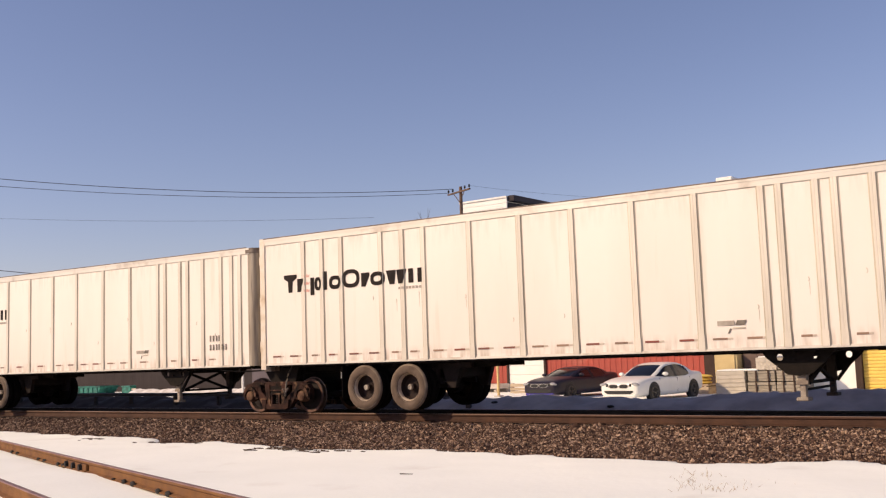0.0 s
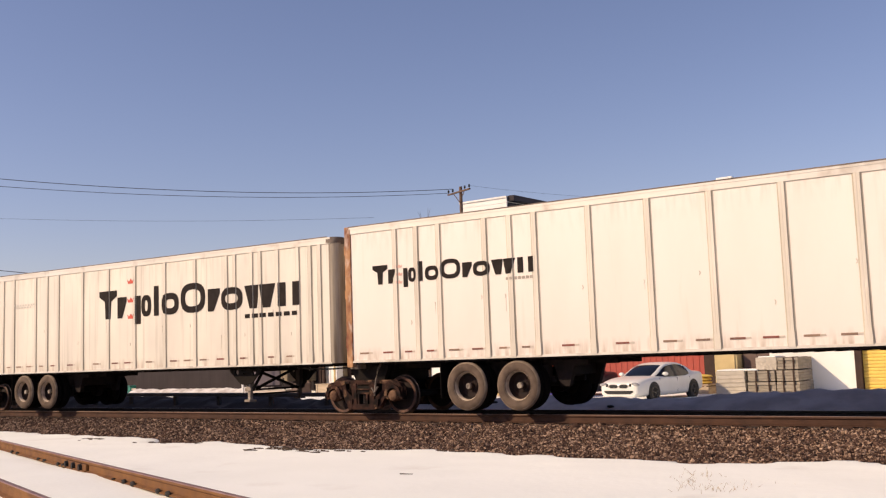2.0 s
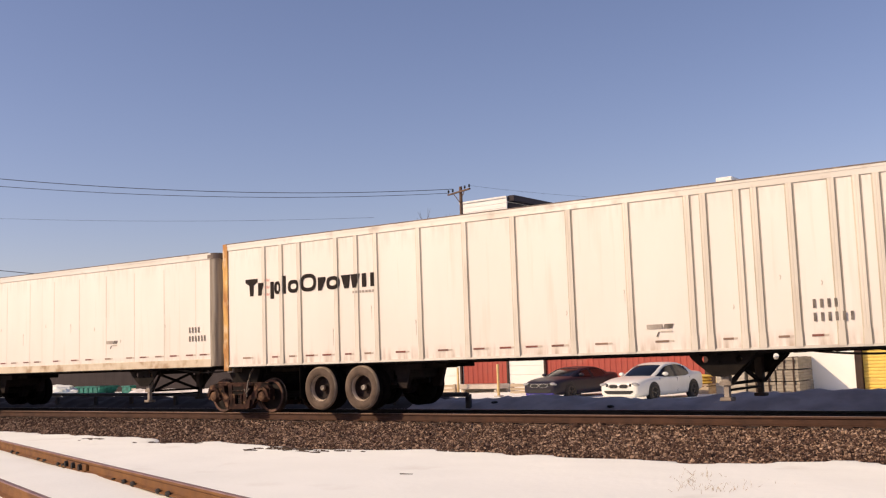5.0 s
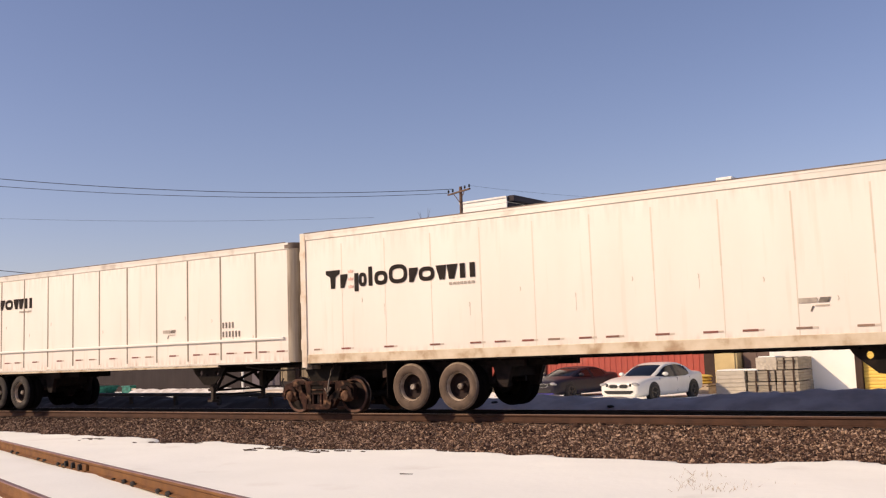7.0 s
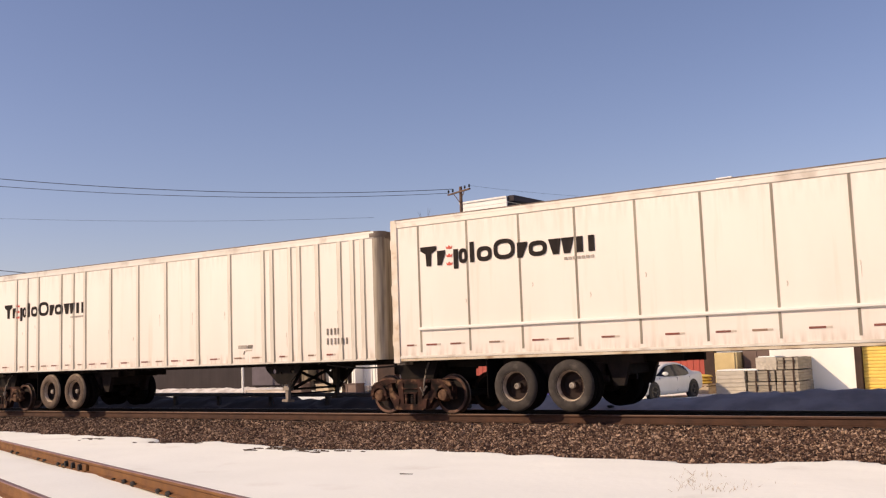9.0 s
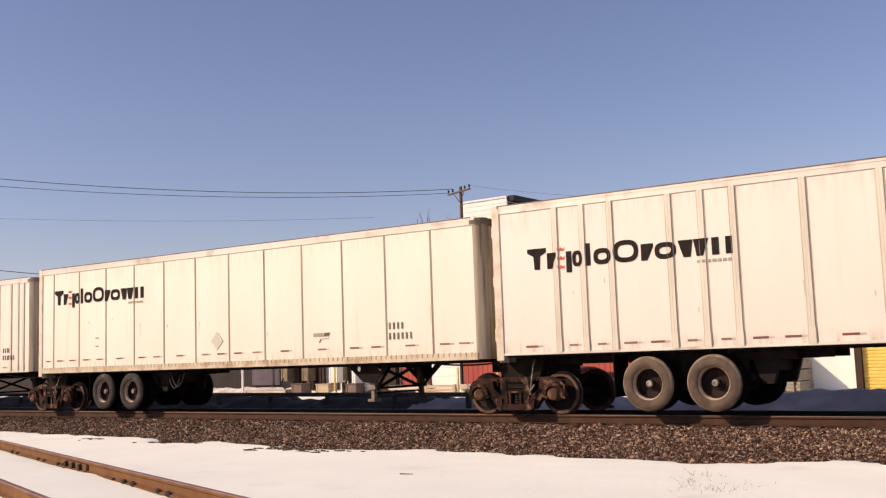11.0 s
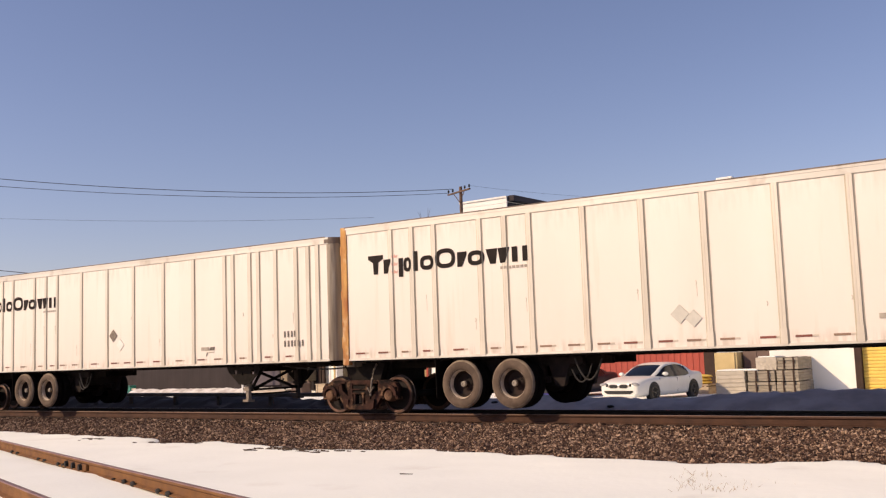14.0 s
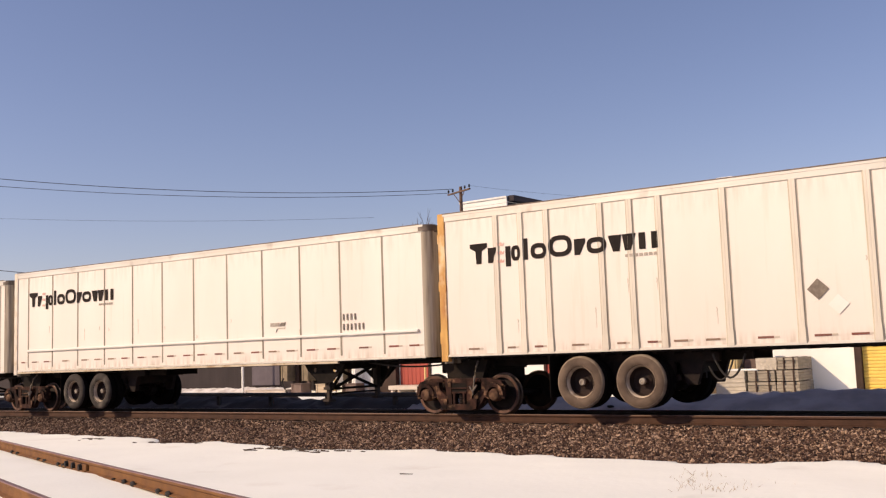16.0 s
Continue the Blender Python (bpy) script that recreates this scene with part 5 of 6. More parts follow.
def build_white_block():
    b = thing("white_building", "tall white clapboard building with dark flat roof edge", "building")
    x0, x1, y0, y1, z1 = -44.35, -40.14, 45.4, 56.0, 13.04
    bm = bm_()
    box(bm, x0, x1, y0, y1, YARD - 0.2, z1 - 0.14)
    part("wall", bm, WHITEWALL, b)
    bm = bm_()
    prism_x(bm, [(y0 + 0.01, 0.0), (y0 - 0.035, 0.0), (y0 - 0.012, 0.36), (y0 + 0.01, 0.36)], x0 - 0.02, x1 + 0.02)
    lap = data_of("clapboard", bm, WHITEWALL)
    for i in range(16):
        part("clapboard", lap, None, b).location = (0, 0, z1 - 0.5 - i * 0.365)
    bm = bm_()
    box(bm, x0 - 0.08, x1 + 0.06, y0 - 0.10, y0 + 0.10, z1 - 0.14, z1, 0.01)
    part("roof_edge", bm, WHITEWALL, b, "white front roof edge")
    bm = bm_()
    box(bm, x1 - 0.2, x1 + 0.60, y0 + 0.11, y1 + 0.1, z1 - 0.40, z1 + 0.02, 0.02)
    box(bm, x0 - 0.05, x1 - 0.21, y0 + 0.11, y1 + 0.1, z1 - 0.14, z1 + 0.01)
    part("eave", bm, DARKROOF, b, "dark projecting eave")
    bm = bm_()
    box(bm, x1 + 0.002, x1 + 0.10, y0 + 0.11, y1, z1 - 0.98, z1 - 0.48, 0.01)
    part("frieze", bm, DARKROOF, b, "dark board band below the eave")
    bm = bm_()
    box(bm, x1 + 0.002, x1 + 0.12, y0 + 0.02, y0 + 0.5, YARD, z1 - 1.0, 0.01)
    part("corner_board", bm, DARKROOF, b, "dark corner board")
    for y in (47.0, 49.6, 52.2):
        bm = bm_()
        box(bm, x1 - 0.02, x1 + 0.04, y, y + 1.8, z1 - 1.9, z1 - 0.55)
        w = part("window", bm, GLASS, b, "dark side window")
        bm = bm_()
        box(bm, x1 + 0.01, x1 + 0.08, y - 0.1, y + 1.9, z1 - 2.0, z1 - 1.9)
        box(bm, x1 + 0.01, x1 + 0.08, y + 0.86, y + 0.94, z1 - 1.9, z1 - 0.55)
        part("frame", bm, BROWN, w)


def bundle(x0, x1, y0, y1, z0, z1, rows, material, label, straps=2, name="block_stack"):
    s = thing(name, label, "building materials", group="stacked building materials")
    h = (z1 - z0) / rows
    rng = random.Random(int(x0 * 100) + rows)
    for i in range(rows):
        def row(bm):
            n = max(1, round((x1 - x0) / 1.1))
            w = (x1 - x0) / n
            for j in range(n):
                dy = rng.uniform(-0.03, 0.03)
                box(bm, x0 + j * w + 0.008, x0 + (j + 1) * w - 0.008, y0 + dy, y1, z0 + i * h + 0.003, z0 + (i + 1) * h - 0.003, 0.006)
        bm = bm_()
        row(bm)
        part("layer", bm, material, s)
    for j in range(straps):
        x = x0 + (x1 - x0) * (j + 0.7) / (straps + 0.2)
        bm = bm_()
        box(bm, x - 0.028, x + 0.028, y0 - 0.045, y1 + 0.02, z0, z1 + 0.012)
        part("strap", bm, BROWN, s, "dark brown banding strap")
    return s


def build_right_yard():
    y = 22.6
    bundle(-15.75, -14.5, y, y + 1.4, YARD, -0.24, 3, PALEBLOCK, "pale wrapped building blocks stacked on the snow", 0)
    bundle(-15.72, -14.52, y, y + 1.4, -0.23, 0.24, 3, PALEBLOCK, "pale wrapped building blocks stacked on the snow", 0)
    for x0, x1 in ((-14.44, -13.30), (-13.27, -12.36)):
        bundle(x0, x1, y + 0.05, y + 1.85, YARD, -0.22, 4, GREYBLOCK, "grey banded masonry blocks stacked on the snow", 2)
        bundle(x0 + 0.02, x1 - 0.02, y + 0.05, y + 1.85, -0.19, 0.23, 4, GREYBLOCK, "grey banded masonry blocks stacked on the snow", 2)
    bundle(-13.2, -12.38, y + 0.1, y + 1.85, 0.27, 0.73, 4, GREYBLOCK, "grey banded masonry blocks stacked on the snow", 2)
    bm = bm_()
    box(bm, -15.7, -14.0, y + 0.02, y + 1.38, 0.242, 0.30, 0.025)
    lone("fallen_snow", bm, SNOW, "thin white snow lying on the block stacks", "snow")
    # speckled wrapped stack
    w = thing("wrapped_stack", "pale speckled wrapped stack of stone pieces on the blocks", "building materials")
    bm = bm_()
    box(bm, -14.10, -13.24, y + 0.15, y + 1.3, 0.245, 0.76, 0.03)
    bmesh.ops.subdivide_edges(bm, edges=bm.edges[:], cuts=9, use_grid_fill=True)
    for v in bm.verts:
        v.co += Vector((0.5, 1, 0.7)) * 0.035 * noise.noise(v.co * 11) * (1 if v.co.z > 0.26 else 0)
    part("bale", bm, PALEBLOCK, w)
    bm = bm_()
    box(bm, -14.0, -13.3, y + 0.2, y + 1.25, 0.752, 0.80, 0.02)
    part("snow_cap", bm, SNOW, w, "thin white snow cap")
    # yellow crate behind
    c = thing("yellow_crate", "cream-yellow boxed crate behind the block stacks", "crate")
    part("box", shared("crate_box", lambda bm: (box(bm, -16.45, -15.45, 24.4, 25.5, YARD, 0.98, 0.02), box(bm, -15.62, -15.55, 24.35, 24.4, YARD, 0.98)), CREAM), None, c)
    g = thing("grey_cabinet", "plain grey steel cabinet behind the stacks", "cabinet")
    part("body", shared("cabinet_body", lambda bm: (box(bm, -15.38, -14.2, 24.9, 25.9, YARD, 1.1, 0.02), box(bm, -14.82, -14.78, 24.87, 24.9, YARD + 0.1, 1.0)), CABINET), None, g)
    # yellow sacks on a pallet
    s = thing("sack_pallet", "yellow sacks piled on a wooden pallet", "sacks")
    part("pallet", shared("sack_base", lambda bm: (box(bm, -17.3, -16.3, 23.2, 24.1, YARD, YARD + 0.3, 0.01), box(bm, -17.3, -16.3, 23.2, 24.1, YARD + 0.34, YARD + 0.4, 0.01), box(bm, -17.2, -17.1, 23.2, 24.1, YARD + 0.3, YARD + 0.34), box(bm, -16.5, -16.4, 23.2, 24.1, YARD + 0.3, YARD + 0.34)), TAN), None, s)
    rng = random.Random(4)
    for j in range(3):
        bm = bm_()
        bmesh.ops.create_uvsphere(bm, u_segments=14, v_segments=8, radius=1, matrix=Matrix.Translation((-16.8 + rng.uniform(-0.08, 0.08), 23.6, YARD + 0.47 + 0.13 * j)) @ Matrix.Diagonal((0.55, 0.4, 0.085, 1)))
        part("sack", bm, YELLOW, s, smooth=True)
    # white outbuilding with yellow roll-up door
    b = thing("white_outbuilding", "white rendered outbuilding with a yellow roll-up door", "building")
    part("wall", shared("outbuilding_wall", lambda bm: box(bm, -14.1, -10.72, 24.5, 33, YARD - 0.3, 4.2), WHITEWALL), None, b)
    part("wall", shared("outbuilding_wall_east", lambda bm: (box(bm, -10.71, -4.0, 24.8, 33, YARD - 0.3, 4.19), box(bm, -10.71, -4.0, 24.51, 24.8, 2.6, 4.19), box(bm, -5.5, -4.0, 24.51, 24.8, YARD - 0.3, 2.6)), WHITEWALL), None, b)
    part("door_post", shared("out_post", lambda bm: box(bm, -10.71, -10.46, 24.4, 24.78, YARD - 0.2, 2.6), BROWN), None, b, "brown door post")
    slat_door("roll_up_door", b, -10.45, -5.5, 24.62, YARD, 2.6, 0.13, YELLOW, "yellow slatted roll-up door")
    part("roof", shared("out_roof", lambda bm: box(bm, -14.3, -3.8, 24.3, 33.2, 4.2, 4.4), DARKROOF), None, b)


def curve(rows, n):
    """Smooth in-between rows through the given ones."""
    out = []
    for i in range(len(rows) - 1):
        p = [np.array(rows[max(0, min(len(rows) - 1, i + d))], float) for d in (-1, 0, 1, 2)]
        for j in range(n):
            u = j / n
            out.append(0.5 * (2 * p[1] + (p[2] - p[0]) * u + (2 * p[0] - 5 * p[1] + 4 * p[2] - p[3]) * u * u + (3 * p[1] - p[0] - 3 * p[2] + p[3]) * u ** 3))
    out.append(np.array(rows[-1], float))
    return [tuple(float(v) for v in r) for r in out]


def loft(bm, rings, caps=True):
    vs = [[bm.verts.new(p) for p in r] for r in rings]
    n = len(vs[0])
    for r, s in zip(vs, vs[1:]):
        for i in range(n if caps else n - 1):
            bm.faces.new((r[i], r[(i + 1) % n], s[(i + 1) % n], s[i]))
    if caps:
        bm.faces.new(vs[0])
        bm.faces.new(vs[-1])
    bmesh.ops.recalc_face_normals(bm, faces=bm.faces)


def strip(bm, rings, thick=0.02):
    """A curved sheet with a thickness."""
    loft(bm, rings, False)
    bmesh.ops.solidify(bm, geom=bm.faces[:], thickness=thick)


def car(name, paint, label, m, low, bumper):
    c = thing(name, label, "car", m)
    # lower body from nose to tail: x, half width, bottom, top
    secs = curve([(2.47, 0.66, 0.30, 0.64), (2.43, 0.79, 0.24, 0.73), (2.30, 0.865, 0.21, 0.80), (1.95, 0.915, 0.20, 0.885), (1.4, 0.935, 0.19, 0.95), (0.8, 0.94, 0.19, 0.975), (0.0, 0.935, 0.19, 0.975), (-1.1, 0.935, 0.19, 1.0), (-1.75, 0.925, 0.21, 1.045), (-2.20, 0.88, 0.26, 1.055), (-2.40, 0.80, 0.32, 1.01), (-2.46, 0.70, 0.42, 0.86)], 3)
    rings = []
    for x, w, zb, zt in secs:
        half = []
        for i in range(13):
            a = math.pi * (0.5 - i / 12)
            cy, sz = math.cos(a), math.sin(a)
            half.append((w * abs(cy) ** 0.30, (zb + zt) / 2 + (zt - zb) / 2 * math.copysign(abs(sz) ** 0.50, sz)))
        rings.append([(x, y, z) for y, z in half] + [(x, -y, z) for y, z in half[-2:0:-1]])
    bm = bm_()
    loft(bm, rings)
    part("body", bm, paint, c, smooth=True)
    # cabin: x, base half width, roof half width, top
    cab = curve([(1.22, 0.74, 0.66, 0.93), (0.80, 0.84, 0.66, 1.14), (0.38, 0.87, 0.645, 1.325), (0.0, 0.88, 0.64, 1.415), (-0.5, 0.88, 0.64, 1.445), (-1.0, 0.87, 0.63, 1.40), (-1.45, 0.85, 0.62, 1.26), (-1.95, 0.78, 0.60, 1.02)], 3)

    def ring(row, grow=0.0):
        x, wb, wt, z = row
        z = 0.93 + (z - 0.93) * low + grow
        k = min(1.0, max(0.0, (z - 0.93) / 0.45))
        wb, wt = wb + grow, wt + (wb - wt) * (1 - k) * 0.6 + grow
        half = [(0.0, z), (wt * 0.5, z - 0.006), (wt * 0.82, z - 0.022), (wt * 0.95, z - 0.05), (wt, max(0.91, z - 0.10)), ((wt + wb) / 2, 0.93 + (z - 0.93) * 0.42), (wb, 0.90)]
        return [(x, y, zz) for y, zz in half[::-1]] + [(x, -y, zz) for y, zz in half[1:]]
    bm = bm_()
    loft(bm, [ring(r) for r in cab])
    part("window_glass", bm, GLASS, c, "dark tinted car windows", True)
    bm = bm_()
    strip(bm, [ring(r, 0.012)[2:11] for r in cab if -1.16 < r[0] < 0.30])
    part("roof", bm, paint, c, smooth=True)
    for s in (0, 1):
        def side(a, b, x0, x1, grow=0.012):
            bm = bm_()
            rows = [ring(r, grow) for r in cab if x0 < r[0] < x1]
            strip(bm, [(r[::-1] if s else r)[a:b] for r in rows])
            return bm
        part("pillar", side(2, 5, 0.25, 1.25), paint, c, smooth=True)
        part("pillar", side(0, 3, -0.36, -0.14, 0.006), TRIM, c, "black door pillar", True)
        part("pillar", side(0, 5, -1.98, -1.28), paint, c, smooth=True)
    for s in (1, -1):
        bm = bm_()
        bmesh.ops.create_uvsphere(bm, u_segments=10, v_segments=6, radius=1, matrix=Matrix.Translation((0.72, 0.99 * s, 1.02)) @ Matrix.Diagonal((0.09, 0.13, 0.075, 1)))
        part("mirror", bm, paint, c, smooth=True)
        bm = bm_()
        bmesh.ops.create_uvsphere(bm, u_segments=14, v_segments=8, radius=1, matrix=Matrix.Translation((2.335, 0.655 * s, 0.675)) @ Matrix.Rotation(-0.55 * s, 4, "Z") @ Matrix.Rotation(-0.25, 4, "Y") @ Matrix.Diagonal((0.15, 0.235, 0.075, 1)))
        hl = part("headlight", bm, LAMP, c, "clear headlight", True)
        bm = bm_()
        bmesh.ops.create_uvsphere(bm, u_segments=8, v_segments=6, radius=0.06, matrix=Matrix.Translation((2.455, 0.52 * s, 0.655)))
        part("bulb", bm, TRIM, hl, "dark projector lens")
        bm = bm_()
        box(bm, 0.16, 0.42, min(0.925 * s, 0.945 * s), max(0.925 * s, 0.945 * s), 0.79, 0.82, 0.008)
        part("door_handle", bm, paint, c)
        bm = bm_()
        for x in (1.02, -0.25, -1.2):
            box(bm, x - 0.005, x + 0.005, min(0.90 * s, 0.934 * s), max(0.90 * s, 0.929 * s), 0.34, 0.86)
        part("door_gap", bm, TRIM, c, "thin dark door joint")
        for x in (1.45, -1.45):
            arch = bm_()
            lathe(arch, [(0.05, -0.02), (0.37, -0.02), (0.385, 0.0), (0.385, 0.02)], (0, 0, 0), "y", 24)
            a = part("wheel_arch", arch, TRIM, c, "black wheel arch")
            a.matrix_basis = pose(x, 0.925 * s, 0.37, 0, 0, 0 if s < 0 else 180)
            w = bm_()
            lathe(w, [(0.225, 0.0), (0.25, -0.02), (0.31, -0.02), (0.335, 0.0), (0.335, 0.2), (0.2, 0.2)], (0, 0, 0), "y", 24, "loop")
            wh = part("wheel", w, TRIM, c, "black tyre with alloy rim", True)
            wh.matrix_basis = pose(x, 0.945 * s, 0.335, 0, 0, 0 if s < 0 else 180)
            r = bm_()
            for i in range(5):
                an = 2 * math.pi * i / 5 + 0.3
                beam(r, (0, -0.012, 0), (0.21 * math.cos(an), -0.012, 0.21 * math.sin(an)), 0.055, 0.03)
            lathe(r, [(0.20, -0.005), (0.20, -0.02), (0.235, -0.02), (0.235, 0.0)], (0, 0, 0), "y", 20, "loop")
            part("rim", r, RIMGREY, wh, "spoked alloy rim")
        bm = bm_()
        prism_x(bm, [(s * 0.05, 0.55), (s * 0.36, 0.55), (s * 0.42, 0.60), (s * 0.40, 0.68), (s * 0.07, 0.68), (s * 0.03, 0.61)], 2.34, 2.478)
        gr = part("grille", bm, TRIM, c, "black split grille opening")
        bm = bm_()
        lathe(bm, [(1.0, -0.01), (1.12, -0.01), (1.12, 0.01), (1.0, 0.01)], (0, 0, 0), "x", 20, "loop")
        for v in bm.verts:
            v.co = Vector((2.47 + v.co.x, 0.235 * s + v.co.y * 0.205, 0.615 + v.co.z * 0.075))
        part("surround", bm, CHROME, gr, "thin bright grille surround")
    bm = bm_()
    prism_x(bm, [(-0.50, 0.33), (0.50, 0.33), (0.64, 0.40), (0.64, 0.455), (-0.64, 0.455), (-0.64, 0.40)], 2.36, 2.487)
    part("air_intake", bm, TRIM, c, "black lower air intake")
    bm = bm_()
    box(bm, 2.25, 2.495, -0.74, 0.74, 0.20, 0.32, 0.05)
    part("bumper_lip", bm, bumper, c)
    return c


def build_cars():
    car("white_sedan", CARWHITE, "white sedan parked in the yard facing the line", pose(-17.16, 19.75, YARD - 0.03, 0, 0, 263), 1.0, CARWHITE)
    car("dark_sedan", CARDARK, "dark weathered sedan with blue front parked in the yard", pose(-22.0, 21.9, YARD - 0.05, 0, 0, 264), 0.80, BLUEPAINT)


def build_left_yard():
    # dark long shed
    s = thing("grey_shed", "long dark grey sheet steel shed behind the yard", "shed")
    bm = bm_()
    box(bm, -130, -50.5, 33.1, 40, -0.9, 3.6)
    part("wall", bm, GREYWALL, s)
    bm = bm_()
    corrugated(bm, -130, -50.5, 33.08, -0.25, 3.6, 1.2, 0.008)
    part("cladding", bm, GREYWALL, s)
    bm = bm_()
    prism_x(bm, [(32.6, 3.6), (40.4, 3.6), (40.4, 3.75), (36.5, 4.4), (32.6, 3.75)], -130.4, -50.2)
    part("roof", bm, DARKROOF, s)
    # snow heap
    bm = bm_()
    bmesh.ops.create_icosphere(bm, subdivisions=4, radius=1)
    for v in bm.verts:
        p = v.co.copy()
        k = 1 + 0.25 * noise.noise(p * 1.9) + 0.20 * noise.noise(p * 5)
        v.co = Vector((-74.0 + p.x * 1.9 * k, 30 + p.y * 1.5 * k, -0.75 + max(-0.1, p.z) * 0.78 * k))
    lone("snow_heap", bm, SNOW, "lumpy heap of ploughed white snow", "snow heap", smooth=True)
    # teal skip
    t = thing("teal_skip", "teal painted steel skip standing in the snow", "skip")
    bm = bm_()
    prism(bm, [(-70.65, -0.10), (-70.8, -0.18), (-70.3, -0.72), (-68.1, -0.72), (-67.6, -0.2), (-67.75, -0.10)], 29.4, 31.0)
    part("tub", bm, TEAL, t)
    bm = bm_()
    box(bm, -70.9, -67.5, 29.3, 31.1, -0.2, -0.10, 0.02)
    for q in range(5):
        box(bm, -70.45 + 0.6 * q, -70.37 + 0.6 * q, 29.34, 29.42, -0.66, -0.18)
    part("rim", bm, TEAL, t)
    # low pale crates and pipe
    for x0, x1, zt, mt, lab in ((-63.8, -62.5, -0.35, PALEBLOCK, "low pale wrapped bundle in the snow"), (-62.3, -60.4, -0.4, WHITEWALL, "low white wrapped bundle in the snow"), (-60.0, -57.3, -0.3, WHITEWALL, "low white wrapped bundle in the snow"), (-65.1, -64.0, -0.14, TEAL, "small teal steel bin in the snow")):
        b = thing("wrapped_bundle", lab, "bundle")
        bm = bm_()
        box(bm, x0, x1, 29.5, 30.9, -0.78, zt, 0.06)
        part("body", bm, mt, b)
        bm = bm_()
        box(bm, x0 - 0.02, x1 + 0.02, 29.45, 30.95, zt - 0.06, zt + 0.03, 0.015)
        part("cover", bm, mt, b)
    for x, h in ((-62.55, 0.72), (-62.05, 0.62), (-61.7, 0.68)):
        st = thing("snow_stake", "short black steel stake in the snow", "stake", group="yard stakes")
        part("shaft", rod(bm_(), (x, 29.2, YARD - 0.05), (x, 29.2, YARD + h), 0.05, seg=8), BLACK, st)
    # loading platform clutter between shed and warehouse
    for x, w, mt in ((-43.75, 0.16, BROWN), (-41.9, 0.13, BROWN), (-41.6, 0.10, BROWN), (-39.95, 0.16, BROWN), (-39.5, 0.12, BROWN), (-42.8, 0.10, CABINET), (-39.0, 0.13, WHITEWALL)):
        p = thing("canopy_post", "white steel canopy post by the dock" if mt is WHITEWALL else "brown steel canopy post by the dock", "post", group="canopy posts")
        bm = bm_()
        box(bm, x - w, x + w, 26.7, 26.85, YARD, 3.0, 0.01)
        box(bm, x - w - 0.06, x + w + 0.06, 26.6, 26.9, YARD, YARD + 0.06)
        part("shaft", bm, mt, p)
    for x0, x1, y0, z0, zt, mt, lab in ((-44.62, -44.02, 26.2, 0.08, 1.5, OLIVE, "tall tan board hung by the dock"), (-42.86, -42.30, 26.2, 0.08, 1.5, OLIVE, "tall olive locker by the dock"), (-42.75, -41.88, 25.2, YARD, -0.08, CABINET, "grey-brown steel crate by the dock"), (-40.75, -39.72, 25.2, YARD, -0.12, TAN, "tan wooden crate on the dock"), (-40.10, -39.66, 26.4, 0.05, 1.5, OLIVE, "tall olive board by the dock"), (-38.55, -37.72, 25.3, YARD, -0.13, CABINET, "grey-brown steel crate by the dock"), (-46.6, -43.1, 25.1, YARD, -0.42, DOCK, "low pale concrete slab by the dock"), (-40.35, -39.70, 25.9, -0.05, 1.5, WHITEWALL, "white board leaning by the dock"), (-38.95, -38.62, 26.3, -0.2, 1.5, WHITEWALL, "narrow white board by the dock")):
        b = thing("dock_crate", lab, "crate")
        bm = bm_()
        box(bm, x0, x1, y0, y0 + 0.7, z0, zt, 0.02)
        for xx in (x0 + 0.08, x1 - 0.08):
            box(bm, xx - 0.05, xx + 0.05, y0 - 0.03, y0 + 0.02, z0, zt - 0.02)
        part("box", bm, mt, b)
        bm = bm_()
        box(bm, x0 - 0.02, x1 + 0.02, y0 - 0.04, y0 + 0.72, zt, zt + 0.04)
        part("lid", bm, mt, b)
    for x, y, r in ((-39.15, 25.0, 0.2), (-38.9, 24.9, 0.14)):
        bm = bm_()
        bmesh.ops.create_icosphere(bm, subdivisions=3, radius=r)
        for v in bm.verts:
            k = 1 + 0.3 * noise.noise(v.co * 9 + Vector((x, 0, 0)))
            v.co = Vector((x + v.co.x * k * 1.2, y + v.co.y * k, YARD + max(-0.02, v.co.z * k)))
        lone("snow_lump", bm, SNOW, "small lump of white snow by the dock", "snow lump", smooth=True, group="snow lumps by the dock")
    p = thing("sign_post", "thin pale steel post in the snow", "post")
    bm = bm_()
    rod(bm, (-47.25, 25.5, YARD - 0.1), (-47.25, 25.5, 2.6), 0.075, seg=10)
    part("pipe", bm, WHITEWALL, p)
    p = thing("leaning_pole", "black steel pole leaning against the dock", "pole")
    bm = bm_()
    rod(bm, (-42.7, 24.9, YARD), (-43.95, 25.6, 0.0), 0.05, seg=8)
    rod(bm, (-43.95, 25.6, 0.0), (-44.15, 25.95, 0.25), 0.05, seg=8)
    part("bar", bm, BLACK, p)
    # rubbish on the snow bank
    rng = random.Random(21)
    for x, y in ((-12.3, 6.6), (-16.2, 7.0)):
        bm = bm_()
        bmesh.ops.create_icosphere(bm, subdivisions=2, radius=0.085)
        for v in bm.verts:
            v.co = Vector((v.co.x * rng.uniform(0.9, 1.5), v.co.y * rng.uniform(0.8, 1.1), v.co.z * rng.uniform(0.3, 0.5))) + Vector((x, y, bank_z(x, y) + 0.02))
        lone("dirt_clod", bm, BLACK, "dark frozen dirt clod on the snow bank", "dirt clod", group="dirt clods on the bank")
